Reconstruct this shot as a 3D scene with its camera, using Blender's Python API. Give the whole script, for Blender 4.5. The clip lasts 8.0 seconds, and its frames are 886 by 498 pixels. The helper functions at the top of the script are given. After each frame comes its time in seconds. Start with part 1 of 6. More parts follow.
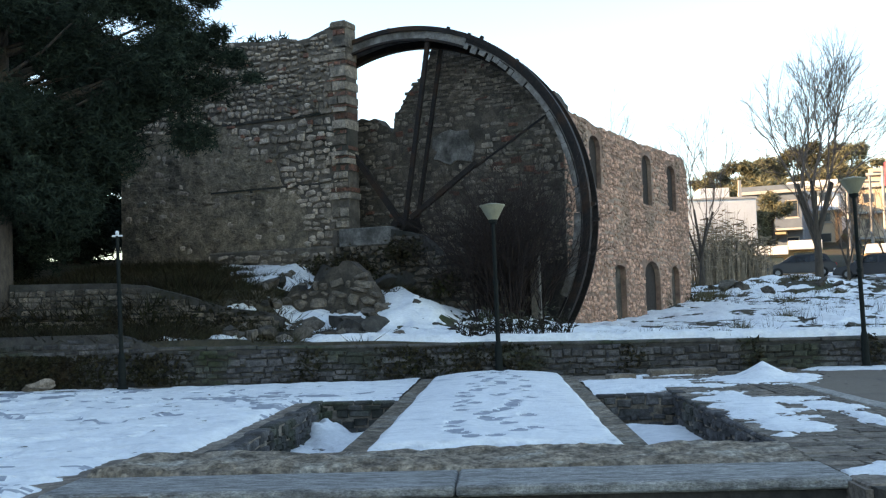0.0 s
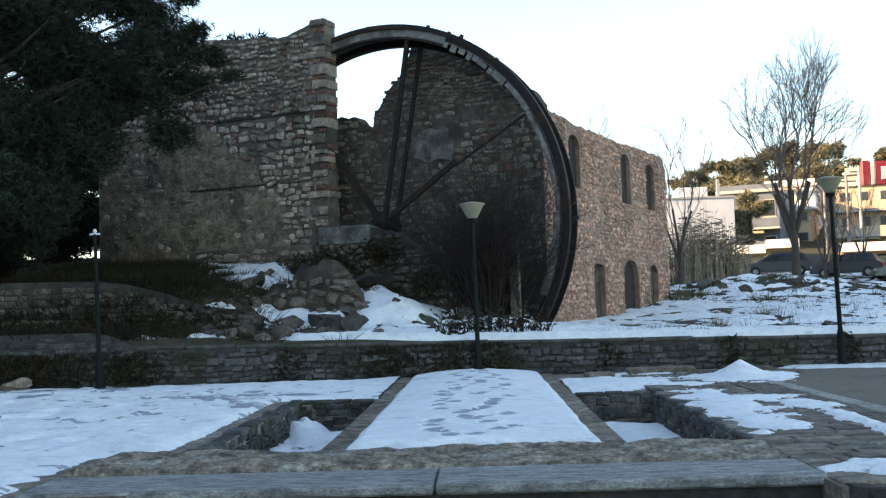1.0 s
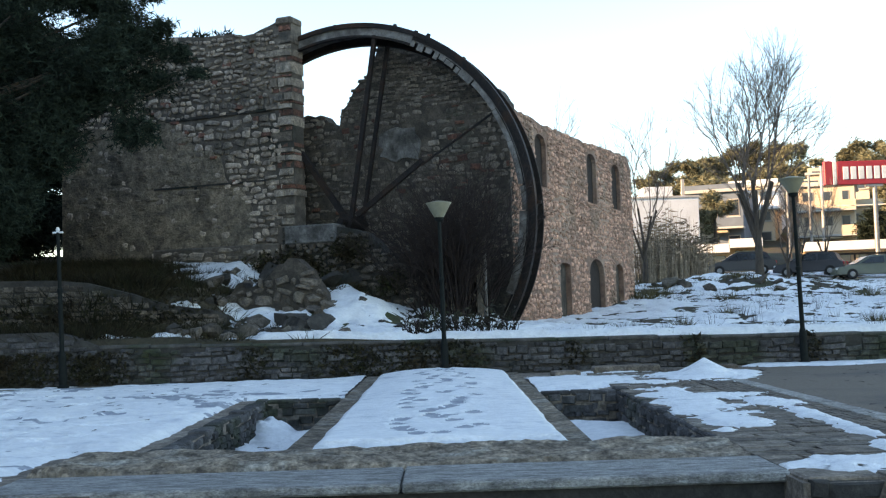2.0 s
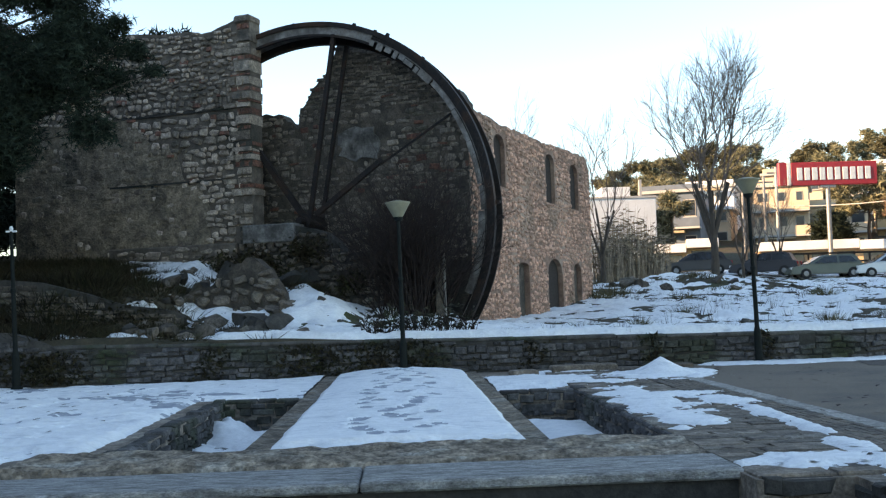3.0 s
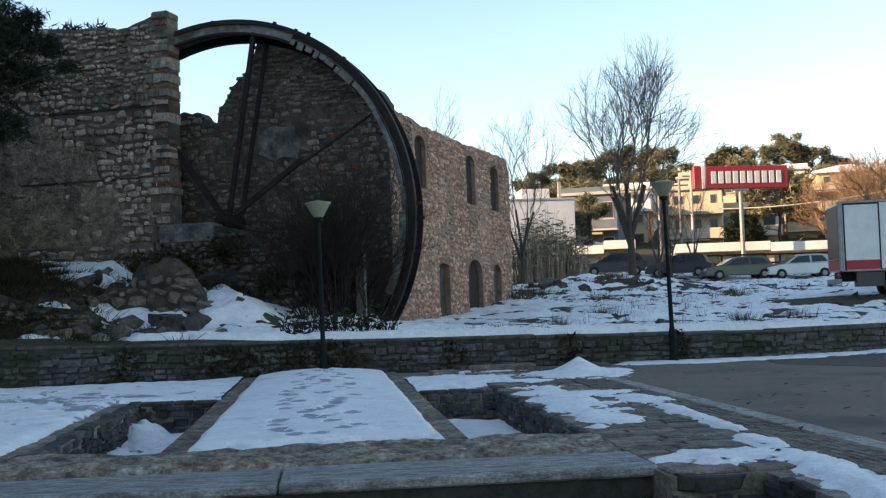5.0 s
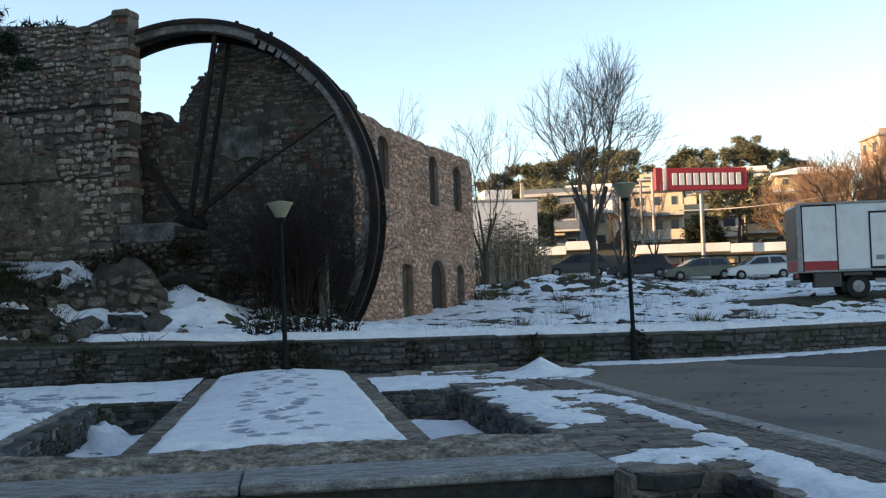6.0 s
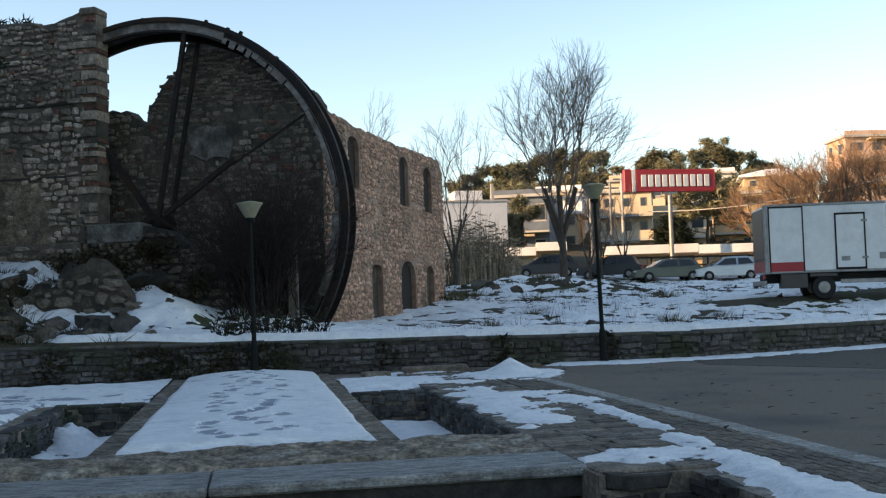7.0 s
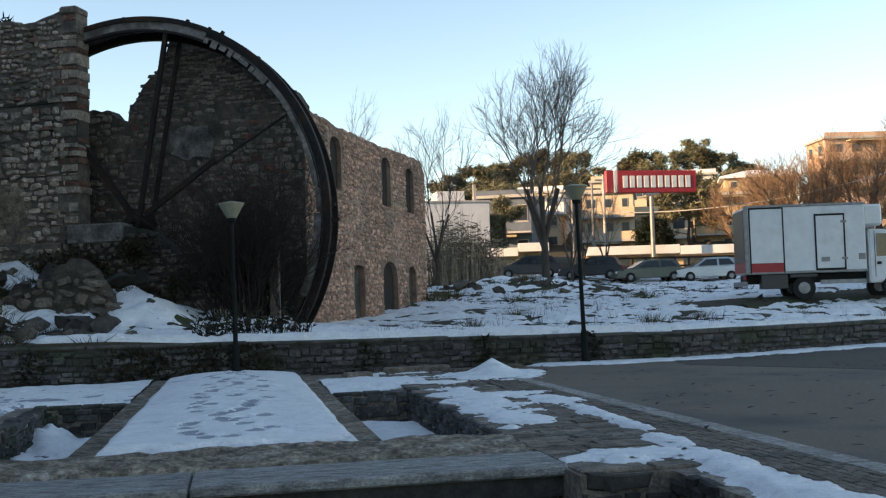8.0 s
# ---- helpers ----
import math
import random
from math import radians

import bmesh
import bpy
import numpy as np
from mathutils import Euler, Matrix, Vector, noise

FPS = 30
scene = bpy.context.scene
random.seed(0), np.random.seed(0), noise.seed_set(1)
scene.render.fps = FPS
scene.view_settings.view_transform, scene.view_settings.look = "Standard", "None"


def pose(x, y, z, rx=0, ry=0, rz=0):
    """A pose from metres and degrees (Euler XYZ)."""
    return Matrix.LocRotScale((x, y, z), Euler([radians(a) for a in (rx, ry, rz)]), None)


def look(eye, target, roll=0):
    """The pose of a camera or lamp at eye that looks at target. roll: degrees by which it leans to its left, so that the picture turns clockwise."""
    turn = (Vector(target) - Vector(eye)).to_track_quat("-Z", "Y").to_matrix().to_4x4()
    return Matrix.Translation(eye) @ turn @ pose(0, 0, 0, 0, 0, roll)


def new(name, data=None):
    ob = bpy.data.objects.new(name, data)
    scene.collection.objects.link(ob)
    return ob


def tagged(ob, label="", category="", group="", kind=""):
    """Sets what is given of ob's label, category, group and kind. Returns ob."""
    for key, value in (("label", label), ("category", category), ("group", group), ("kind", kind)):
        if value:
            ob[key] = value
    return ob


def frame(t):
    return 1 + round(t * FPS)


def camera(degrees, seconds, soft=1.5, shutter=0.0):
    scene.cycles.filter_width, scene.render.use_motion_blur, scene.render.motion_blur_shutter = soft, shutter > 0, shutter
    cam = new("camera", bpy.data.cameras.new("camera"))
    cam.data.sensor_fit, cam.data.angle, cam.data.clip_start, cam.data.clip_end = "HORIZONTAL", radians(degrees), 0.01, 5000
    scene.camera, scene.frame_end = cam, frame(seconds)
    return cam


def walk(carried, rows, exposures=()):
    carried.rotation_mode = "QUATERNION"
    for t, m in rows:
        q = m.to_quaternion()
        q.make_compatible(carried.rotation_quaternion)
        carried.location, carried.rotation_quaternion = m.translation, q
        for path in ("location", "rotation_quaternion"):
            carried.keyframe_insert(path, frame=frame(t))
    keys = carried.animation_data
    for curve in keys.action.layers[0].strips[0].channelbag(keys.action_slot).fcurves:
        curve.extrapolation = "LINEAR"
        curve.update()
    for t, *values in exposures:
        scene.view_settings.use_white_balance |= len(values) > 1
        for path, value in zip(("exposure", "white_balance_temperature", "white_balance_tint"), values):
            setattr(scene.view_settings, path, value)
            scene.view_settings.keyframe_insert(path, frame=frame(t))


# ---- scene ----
cam = camera(44.85, 8.0, soft=1.25)
ROWS = [  # seconds, eye, heading to the right, tilt up, roll (degrees)
    (0, (-0.007, 0.063, 1.600), -2.90, 3.27, -1.73),
    (0.5, (-0.007, 0.059, 1.600), -2.47, 3.22, -1.74),
    (1, (-0.006, 0.053, 1.600), -1.81, 3.16, -1.74),
    (2.5, (-0.003, 0.029, 1.600), 1.03, 3.00, -1.80),
    (3, (-0.002, 0.019, 1.600), 2.15, 2.96, -1.82),
    (3.5, (-0.001, 0.010, 1.600), 3.19, 2.93, -1.81),
    (4, (0.000, 0.000, 1.600), 4.30, 2.91, -1.84),
    (4.5, (0.001, -0.009, 1.600), 5.30, 2.89, -1.83),
    (5, (0.002, -0.018, 1.600), 6.38, 2.86, -1.82),
    (6.5, (0.005, -0.043, 1.600), 9.21, 2.83, -1.80),
    (7, (0.006, -0.049, 1.600), 9.95, 2.82, -1.79),
    (7.5, (0.006, -0.054, 1.600), 10.49, 2.81, -1.80),
    (8, (0.007, -0.058, 1.600), 10.90, 2.82, -1.77),
]


def aim(eye, heading, tilt, roll):
    a, b = radians(heading), radians(tilt)
    way = Vector((math.sin(a) * math.cos(b), math.cos(a) * math.cos(b), math.sin(b)))
    return look(eye, Vector(eye) + way * 10, roll)


walk(cam, [(t, aim(e, h, p, r)) for t, e, h, p, r in ROWS],
     exposures=[(0.0, 2.06, 8400, 10), (3.0, 1.87, 8050, 10), (5.0, 1.45, 8000, 10), (6.5, 1.30, 8250, 11), (8.0, 1.22, 8350, 11)])

# ---- world, sun ----
SUN_AZ, SUN_EL = -98.0, 15.0
world = bpy.data.worlds.new("world")
scene.world = world
world.use_nodes = True
wn = world.node_tree
sky = wn.nodes.new("ShaderNodeTexSky")
sky.sky_type = "NISHITA"
sky.sun_disc = False
sky.sun_elevation = radians(SUN_EL)
sky.sun_rotation = radians(SUN_AZ)
sky.air_density, sky.dust_density, sky.ozone_density = 0.85, 0.05, 1.8
wn.links.new(sky.outputs[0], wn.nodes["Background"].inputs[0])
wn.nodes["Background"].inputs[1].default_value = 0.15
sun = new("sun", bpy.data.lights.new("sun", "SUN"))
sun.data.energy, sun.data.angle, sun.data.color = 4.6, radians(0.6), (1.0, 0.72, 0.48)
sa, se = radians(SUN_AZ), radians(SUN_EL)
sun.matrix_world = look((0, 0, 60), Vector((0, 0, 60)) - Vector((math.sin(sa) * math.cos(se), math.cos(sa) * math.cos(se), math.sin(se))))


# ---- materials ----
def mat(name, c1, c2, scale=4.0, rough=0.85, bump=0.3, fine=30.0, rand=0.0, metal=0.0, c3=None, big=0.6, stretch=(1, 1, 1), amount=0.5, spec=0.3, dist=0.02, grain=None):
    """Two colours in a medium grain, a third in large stains, fine relief, and a random tone for each object."""
    m = bpy.data.materials.new(name)
    m.use_nodes = True
    nt = m.node_tree
    N, L = nt.nodes, nt.links
    bs = N["Principled BSDF"]
    geo = N.new("ShaderNodeNewGeometry")
    mp = N.new("ShaderNodeMapping")
    mp.inputs["Scale"].default_value = stretch
    L.new(geo.outputs["Position"], mp.inputs[0])

    def nz(s, d=5.0, r=0.6):
        n = N.new("ShaderNodeTexNoise")
        n.inputs["Scale"].default_value, n.inputs["Detail"].default_value, n.inputs["Roughness"].default_value = s, d, r
        L.new(mp.outputs[0], n.inputs["Vector"])
        return n

    def ramp(src, a, b):
        r = N.new("ShaderNodeMapRange")
        r.inputs[1].default_value, r.inputs[2].default_value = a, b
        L.new(src, r.inputs[0])
        return r.outputs[0]

    def mix(f, a, b):
        x = N.new("ShaderNodeMix")
        x.data_type = "RGBA"
        L.new(f, x.inputs[0])
        for k, v in ((6, a), (7, b)):
            if isinstance(v, tuple):
                x.inputs[k].default_value = (*v, 1)
            else:
                L.new(v, x.inputs[k])
        return x.outputs[2]

    n1, n2, n3 = nz(scale), nz(fine, 4.0, 0.7), nz(big, 3.0)
    col = mix(ramp(n1.outputs[0], 0.35, 0.65), c1, c2)
    if c3:
        col = mix(ramp(n3.outputs[0], 0.62 - amount * 0.2, 0.78 - amount * 0.2), col, c3)
    hs = N.new("ShaderNodeHueSaturation")
    L.new(col, hs.inputs["Color"])
    gr = (0.42 if rand else 0.2) if grain is None else grain

    def spread(src, lo, hi, a, c):
        r = N.new("ShaderNodeMapRange")
        for k, v in enumerate((lo, hi, a, c)):
            r.inputs[k + 1].default_value = v
        L.new(src, r.inputs[0])
        return r.outputs[0]

    def times(a, c):
        x = N.new("ShaderNodeMath")
        x.operation = "MULTIPLY"
        L.new(a, x.inputs[0])
        L.new(c, x.inputs[1])
        return x.outputs[0]

    n4 = nz(scale * 2.4, 3.0)
    val = times(spread(n2.outputs[0], 0.32, 0.68, 1 - gr, 1 + gr), spread(n4.outputs[0], 0.32, 0.68, 1 - gr * 0.8, 1 + gr * 0.8))
    if rand:
        oi = N.new("ShaderNodeObjectInfo")
        ri = N.new("ShaderNodeMath")
        ri.operation = "ADD"
        L.new(oi.outputs["Random"], ri.inputs[0])
        L.new(geo.outputs["Random Per Island"], ri.inputs[1])
        val = times(val, spread(ri.outputs[0], 0.25, 1.75, 1 - rand, 1 + rand))
    L.new(val, hs.inputs["Value"])
    L.new(hs.outputs[0], bs.inputs["Base Color"])
    bs.inputs["Roughness"].default_value, bs.inputs["Metallic"].default_value = rough, metal
    bs.inputs["Specular IOR Level"].default_value = spec
    if bump:
        b = N.new("ShaderNodeBump")
        b.inputs["Strength"].default_value, b.inputs["Distance"].default_value = bump, dist
        ad = N.new("ShaderNodeMath")
        ad.operation = "ADD"
        L.new(n1.outputs[0], ad.inputs[0])
        L.new(n2.outputs[0], ad.inputs[1])
        L.new(ad.outputs[0], b.inputs["Height"])
        L.new(b.outputs[0], bs.inputs["Normal"])
    return m


# the snow's third tone imitates shading in the dents
SNOW = mat("snow", (0.89, 0.90, 0.905), (0.80, 0.815, 0.83), 4.0, 0.7, 0.8, 24, c3=(0.60, 0.63, 0.67), big=3.4, amount=0.25, stretch=(0.6, 1.0, 1.0), spec=0.2, dist=0.07, grain=0.07)
# darker trodden snow that carries the shade of dents in its colour
DENT_SHADE = mat("trodden_snow_dent_shade", (0.36, 0.385, 0.43), (0.25, 0.27, 0.31), 9.0, 0.5, 0.6, 40, spec=0.3, grain=0.15)
OLD_STONE = mat("grey_wall_stone", (0.37, 0.305, 0.25), (0.19, 0.156, 0.128), 5.0, 0.95, 0.8, 40, rand=0.75, c3=(0.12, 0.105, 0.085), big=0.8)
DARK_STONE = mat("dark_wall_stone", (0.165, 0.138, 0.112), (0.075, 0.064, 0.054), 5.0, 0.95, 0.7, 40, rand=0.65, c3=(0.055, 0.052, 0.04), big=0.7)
# ochre stone; the side facade's warm light is added to its colour
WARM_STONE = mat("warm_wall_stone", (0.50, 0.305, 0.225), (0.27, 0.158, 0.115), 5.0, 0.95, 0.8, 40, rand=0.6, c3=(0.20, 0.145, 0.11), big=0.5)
MORTAR = mat("old_mortar", (0.16, 0.135, 0.112), (0.08, 0.068, 0.057), 3.0, 1.0, 0.7, 25, c3=(0.05, 0.048, 0.04), big=0.35)
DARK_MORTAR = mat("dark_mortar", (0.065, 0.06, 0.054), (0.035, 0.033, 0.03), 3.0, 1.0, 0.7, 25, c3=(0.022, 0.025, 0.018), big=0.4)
WARM_MORTAR = mat("warm_mortar", (0.27, 0.172, 0.13), (0.17, 0.11, 0.085), 3.0, 1.0, 0.7, 25, c3=(0.34, 0.25, 0.195), big=0.4)
DIM_MORTAR = mat("dim_wall_mortar", (0.10, 0.083, 0.068), (0.05, 0.043, 0.036), 2.2, 1.0, 0.7, 22, c3=(0.03, 0.028, 0.024), big=0.5, grain=0.35)
# stained plaster, its tone lowered to hold the tree's shade
RENDER = mat("stained_shaded_plaster", (0.23, 0.188, 0.14), (0.12, 0.098, 0.075), 1.8, 0.95, 0.9, 12, rand=0.4, c3=(0.085, 0.075, 0.06), big=0.55, dist=0.07, grain=0.4)
GREY_RENDER = mat("grey_cement_patch", (0.17, 0.162, 0.152), (0.08, 0.077, 0.072), 1.8, 0.95, 0.6, 14, c3=(0.05, 0.047, 0.043), big=0.9, grain=0.35)
BRICK = mat("weathered_red_brick", (0.19, 0.085, 0.06), (0.09, 0.058, 0.048), 6.0, 0.95, 0.6, 45, rand=0.5)
PIER_STONE = mat("dressed_pier_stone", (0.31, 0.255, 0.205), (0.165, 0.137, 0.11), 5.0, 0.9, 0.8, 35, rand=0.8, c3=(0.085, 0.078, 0.068), big=1.5)
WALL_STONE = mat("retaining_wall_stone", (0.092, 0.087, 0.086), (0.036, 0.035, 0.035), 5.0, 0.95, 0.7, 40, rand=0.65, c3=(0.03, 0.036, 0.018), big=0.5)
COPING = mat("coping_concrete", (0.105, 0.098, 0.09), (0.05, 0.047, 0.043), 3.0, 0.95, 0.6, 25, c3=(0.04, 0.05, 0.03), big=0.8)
MARBLE = mat("worn_grey_marble", (0.44, 0.435, 0.42), (0.21, 0.206, 0.20), 5.0, 0.7, 1.0, 55, c3=(0.39, 0.39, 0.385), big=1.4, stretch=(0.5, 1.6, 1), spec=0.4, dist=0.05, grain=0.5)
RUBBLE_TOP = mat("rough_kerb_stone", (0.33, 0.265, 0.20), (0.125, 0.103, 0.082), 3.5, 0.95, 1.0, 18, c3=(0.34, 0.31, 0.265), big=1.5, rand=0.3, dist=0.12, grain=0.55)
FLAG = mat("grey_flagstone", (0.18, 0.146, 0.115), (0.092, 0.075, 0.061), 3.0, 0.8, 0.7, 25, rand=0.55, c3=(0.21, 0.185, 0.155), big=0.9, dist=0.04)
ASPHALT = mat("grey_asphalt", (0.170, 0.136, 0.104), (0.128, 0.103, 0.080), 14.0, 0.85, 0.5, 90, c3=(0.075, 0.069, 0.062), big=0.25, grain=0.22)
STRIPE = mat("pale_paving_strip", (0.29, 0.275, 0.25), (0.22, 0.21, 0.19), 5.0, 0.85, 0.4, 40, rand=0.25)
EARTH = mat("wet_dark_earth", (0.075, 0.06, 0.04), (0.045, 0.042, 0.028), 2.0, 0.95, 0.8, 12, c3=(0.05, 0.065, 0.025), big=0.35, dist=0.06)
PIT_FLOOR = mat("pit_floor_earth", (0.08, 0.075, 0.06), (0.05, 0.048, 0.04), 3.0, 0.95, 0.6, 15)
IRON = mat("rusty_black_iron", (0.028, 0.022, 0.020), (0.016, 0.014, 0.014), 6.0, 0.7, 0.4, 30, c3=(0.05, 0.028, 0.018), big=1.2, metal=0.4)
IRON_PALE = mat("weathered_grey_iron", (0.23, 0.215, 0.20), (0.12, 0.11, 0.10), 4.0, 0.8, 0.4, 25, c3=(0.05, 0.042, 0.036), big=1.2, metal=0.1)
# dark boards in place of the shade inside the openings
DARK_BOARDS = mat("opening_shade_boards", (0.036, 0.027, 0.022), (0.018, 0.014, 0.012), 6.0, 0.9, 0.5, 30, stretch=(3, 3, 0.4))


# ---- mesh helpers ----
def mesh(name, verts, faces, material, parent=None, label="", smooth=False):
    me = bpy.data.meshes.new(name)
    me.from_pydata([tuple(v) for v in verts], [], faces)
    me.materials.append(material)
    if smooth:
        me.polygons.foreach_set("use_smooth", [True] * len(me.polygons))
    ob = new(name, me)
    if parent:
        ob.parent = parent
    if label:
        ob["label"] = label
    return ob


def part(name, bm, material, parent=None, label="", smooth=False):
    me = bpy.data.meshes.new(name)
    bmesh.ops.recalc_face_normals(bm, faces=bm.faces)
    bm.to_mesh(me)
    bm.free()
    me.materials.append(material)
    if smooth:
        me.polygons.foreach_set("use_smooth", [True] * len(me.polygons))
    ob = new(name, me)
    if parent:
        ob.parent = parent
    if label:
        ob["label"] = label
    return ob


def empty(name, m=None):
    ob = new(name)
    if m is not None:
        ob.matrix_world = m
    return ob


def box(bm, x0, x1, y0, y1, z0, z1, bevel=0.0):
    m = Matrix.Translation(((x0 + x1) / 2, (y0 + y1) / 2, (z0 + z1) / 2)) @ Matrix.Diagonal((x1 - x0, y1 - y0, z1 - z0, 1))
    r = bmesh.ops.create_cube(bm, size=1, matrix=m)
    if bevel:
        ed = list({e for v in r["verts"] for e in v.link_edges})
        bmesh.ops.bevel(bm, geom=ed, offset=bevel, segments=1, affect="EDGES")
    return bm


def boxed(name, b, material, parent=None, label="", bevel=0.0):
    return part(name, box(bmesh.new(), *b, bevel=bevel), material, parent, label)


def beam(bm, a, b, w, d=None, sides=4, taper=1.0):
    """A prism from a to b, w thick (d: the second thickness)."""
    a, b = Vector(a), Vector(b)
    q = (b - a).to_track_quat("Z", "Y").to_matrix().to_4x4()
    k = 1.0 if sides > 4 else math.sqrt(2)
    m = Matrix.Translation((a + b) / 2) @ q @ pose(0, 0, 0, 0, 0, 45 if sides == 4 else 0)
    r = bmesh.ops.create_cone(bm, cap_ends=True, segments=sides, radius1=w / 2 * k, radius2=w / 2 * k * taper, depth=(b - a).length, matrix=m)
    return r


def smooth(a, b, x):
    t = np.clip((np.asarray(x, float) - a) / (b - a), 0, 1)
    return t * t * (3 - 2 * t)


def value_noise(x, y, scale, seed=0):
    """Smooth noise from -1 to 1 over arrays."""
    x, y = np.asarray(x, float) / scale + 71.3 * seed, np.asarray(y, float) / scale + 37.7 * seed
    xi, yi = np.floor(x).astype(np.int64), np.floor(y).astype(np.int64)
    fx, fy = x - xi, y - yi
    fx, fy = fx * fx * (3 - 2 * fx), fy * fy * (3 - 2 * fy)

    def h(i, j):
        n = (i * 374761393 + j * 668265263 + seed * 69069) & 0xFFFFFFFF
        n = ((n ^ (n >> 13)) * 1274126177) & 0xFFFFFFFF
        return ((n ^ (n >> 16)) & 0xFFFF) / 32767.5 - 1
    return (h(xi, yi) * (1 - fx) + h(xi + 1, yi) * fx) * (1 - fy) + (h(xi, yi + 1) * (1 - fx) + h(xi + 1, yi + 1) * fx) * fy


def fractal(x, y, scale, seed=0, octaves=4, gain=0.55):
    s, a, t = 0, 1.0, 0
    for k in range(octaves):
        s = s + a * value_noise(x, y, scale / 2 ** k, seed + k)
        t += a
        a *= gain
    return s / t


def sheet(name, xs, ys, zf, material, shift=None, keep=None):
    """A grid over xs and ys at the heights zf(X, Y); keep: which vertices' faces stay."""
    X, Y = np.meshgrid(xs, ys)
    if shift is not None:
        Y = Y + shift(X)
    Z = zf(X, Y)
    v = np.stack([X, Y, Z], -1).reshape(-1, 3)
    nx, ny = len(xs), len(ys)
    i = np.arange(nx * ny).reshape(ny, nx)
    f = np.stack([i[:-1, :-1], i[:-1, 1:], i[1:, 1:], i[1:, :-1]], -1).reshape(-1, 4)
    if keep is not None:
        k = keep(X, Y, Z).reshape(-1)
        f = f[k[f].any(1)]
        used = np.unique(f)
        back = np.zeros(len(v), int)
        back[used] = np.arange(len(used))
        v, f = v[used], back[f]
    me = bpy.data.meshes.new(name)
    me.vertices.add(len(v))
    me.vertices.foreach_set("co", v.ravel())
    me.loops.add(f.size)
    me.loops.foreach_set("vertex_index", f.ravel())
    me.polygons.add(len(f))
    me.polygons.foreach_set("loop_start", np.arange(len(f)) * 4)
    me.polygons.foreach_set("use_smooth", np.ones(len(f), bool))
    me.update()
    me.validate()
    me.materials.append(material)
    return new(name, me)


# ---- masonry ----
def stone_shape(seed, inset=0.12, rough=0.08):
    """A hewn stone in a unit box, its face towards -y."""
    r = random.Random(seed)
    v = []
    for y, s in ((0.5, 0.5), (-0.28, 0.5), (-0.5, 0.5 - inset)):
        for sx, sz in ((-1, -1), (1, -1), (1, 1), (-1, 1)):
            j = rough if y < 0.5 else 0
            v.append((sx * s + r.uniform(-j, j), y + r.uniform(-j, j), sz * s + r.uniform(-j, j)))
    f = [(8, 9, 10, 11)]
    for a in (0, 4):
        for k in range(4):
            f.append((a + k, a + (k + 1) % 4, a + 4 + (k + 1) % 4, a + 4 + k))
    return v, f


STONES = [stone_shape(k, 0.13, 0.09) for k in range(14)]
BLOCKS = [stone_shape(50 + k, 0.05, 0.035) for k in range(10)]


def round_stone(seed, n=8):
    """A rubble stone with a many-sided, uneven outline, its face towards -y."""
    r = random.Random(seed)
    a = [2 * math.pi * (k + r.uniform(-0.3, 0.3)) / n for k in range(n)]
    out = []
    for t in a:
        c, s = math.cos(t), math.sin(t)
        q = 0.5 / max(abs(c), abs(s)) * r.uniform(0.74, 1.0)
        out.append((c * min(q, 0.58), s * min(q, 0.58)))
    v = []
    for y, k in ((0.5, 1.0), (-0.1, 1.0), (-0.42, 0.78)):
        v += [(x * k, y + r.uniform(-0.08, 0.08) * (y < 0.4), z * k) for x, z in out]
    v.append((r.uniform(-0.1, 0.1), -0.52, r.uniform(-0.1, 0.1)))
    f = []
    for b in (0, n):
        for k in range(n):
            f.append((b + k, b + (k + 1) % n, b + n + (k + 1) % n, b + n + k))
    f += [(2 * n + k, 2 * n + (k + 1) % n, 3 * n) for k in range(n)]
    return v, f


ROUND = [round_stone(80 + k, 7 + k % 3) for k in range(18)]
POOL = {}


def stone_mesh(shapes, k, material):
    key = (id(shapes), k, material.name)
    if key not in POOL:
        me = bpy.data.meshes.new("stone")
        me.from_pydata(shapes[k][0], [], shapes[k][1])
        me.materials.append(material)
        POOL[key] = me
    return POOL[key]


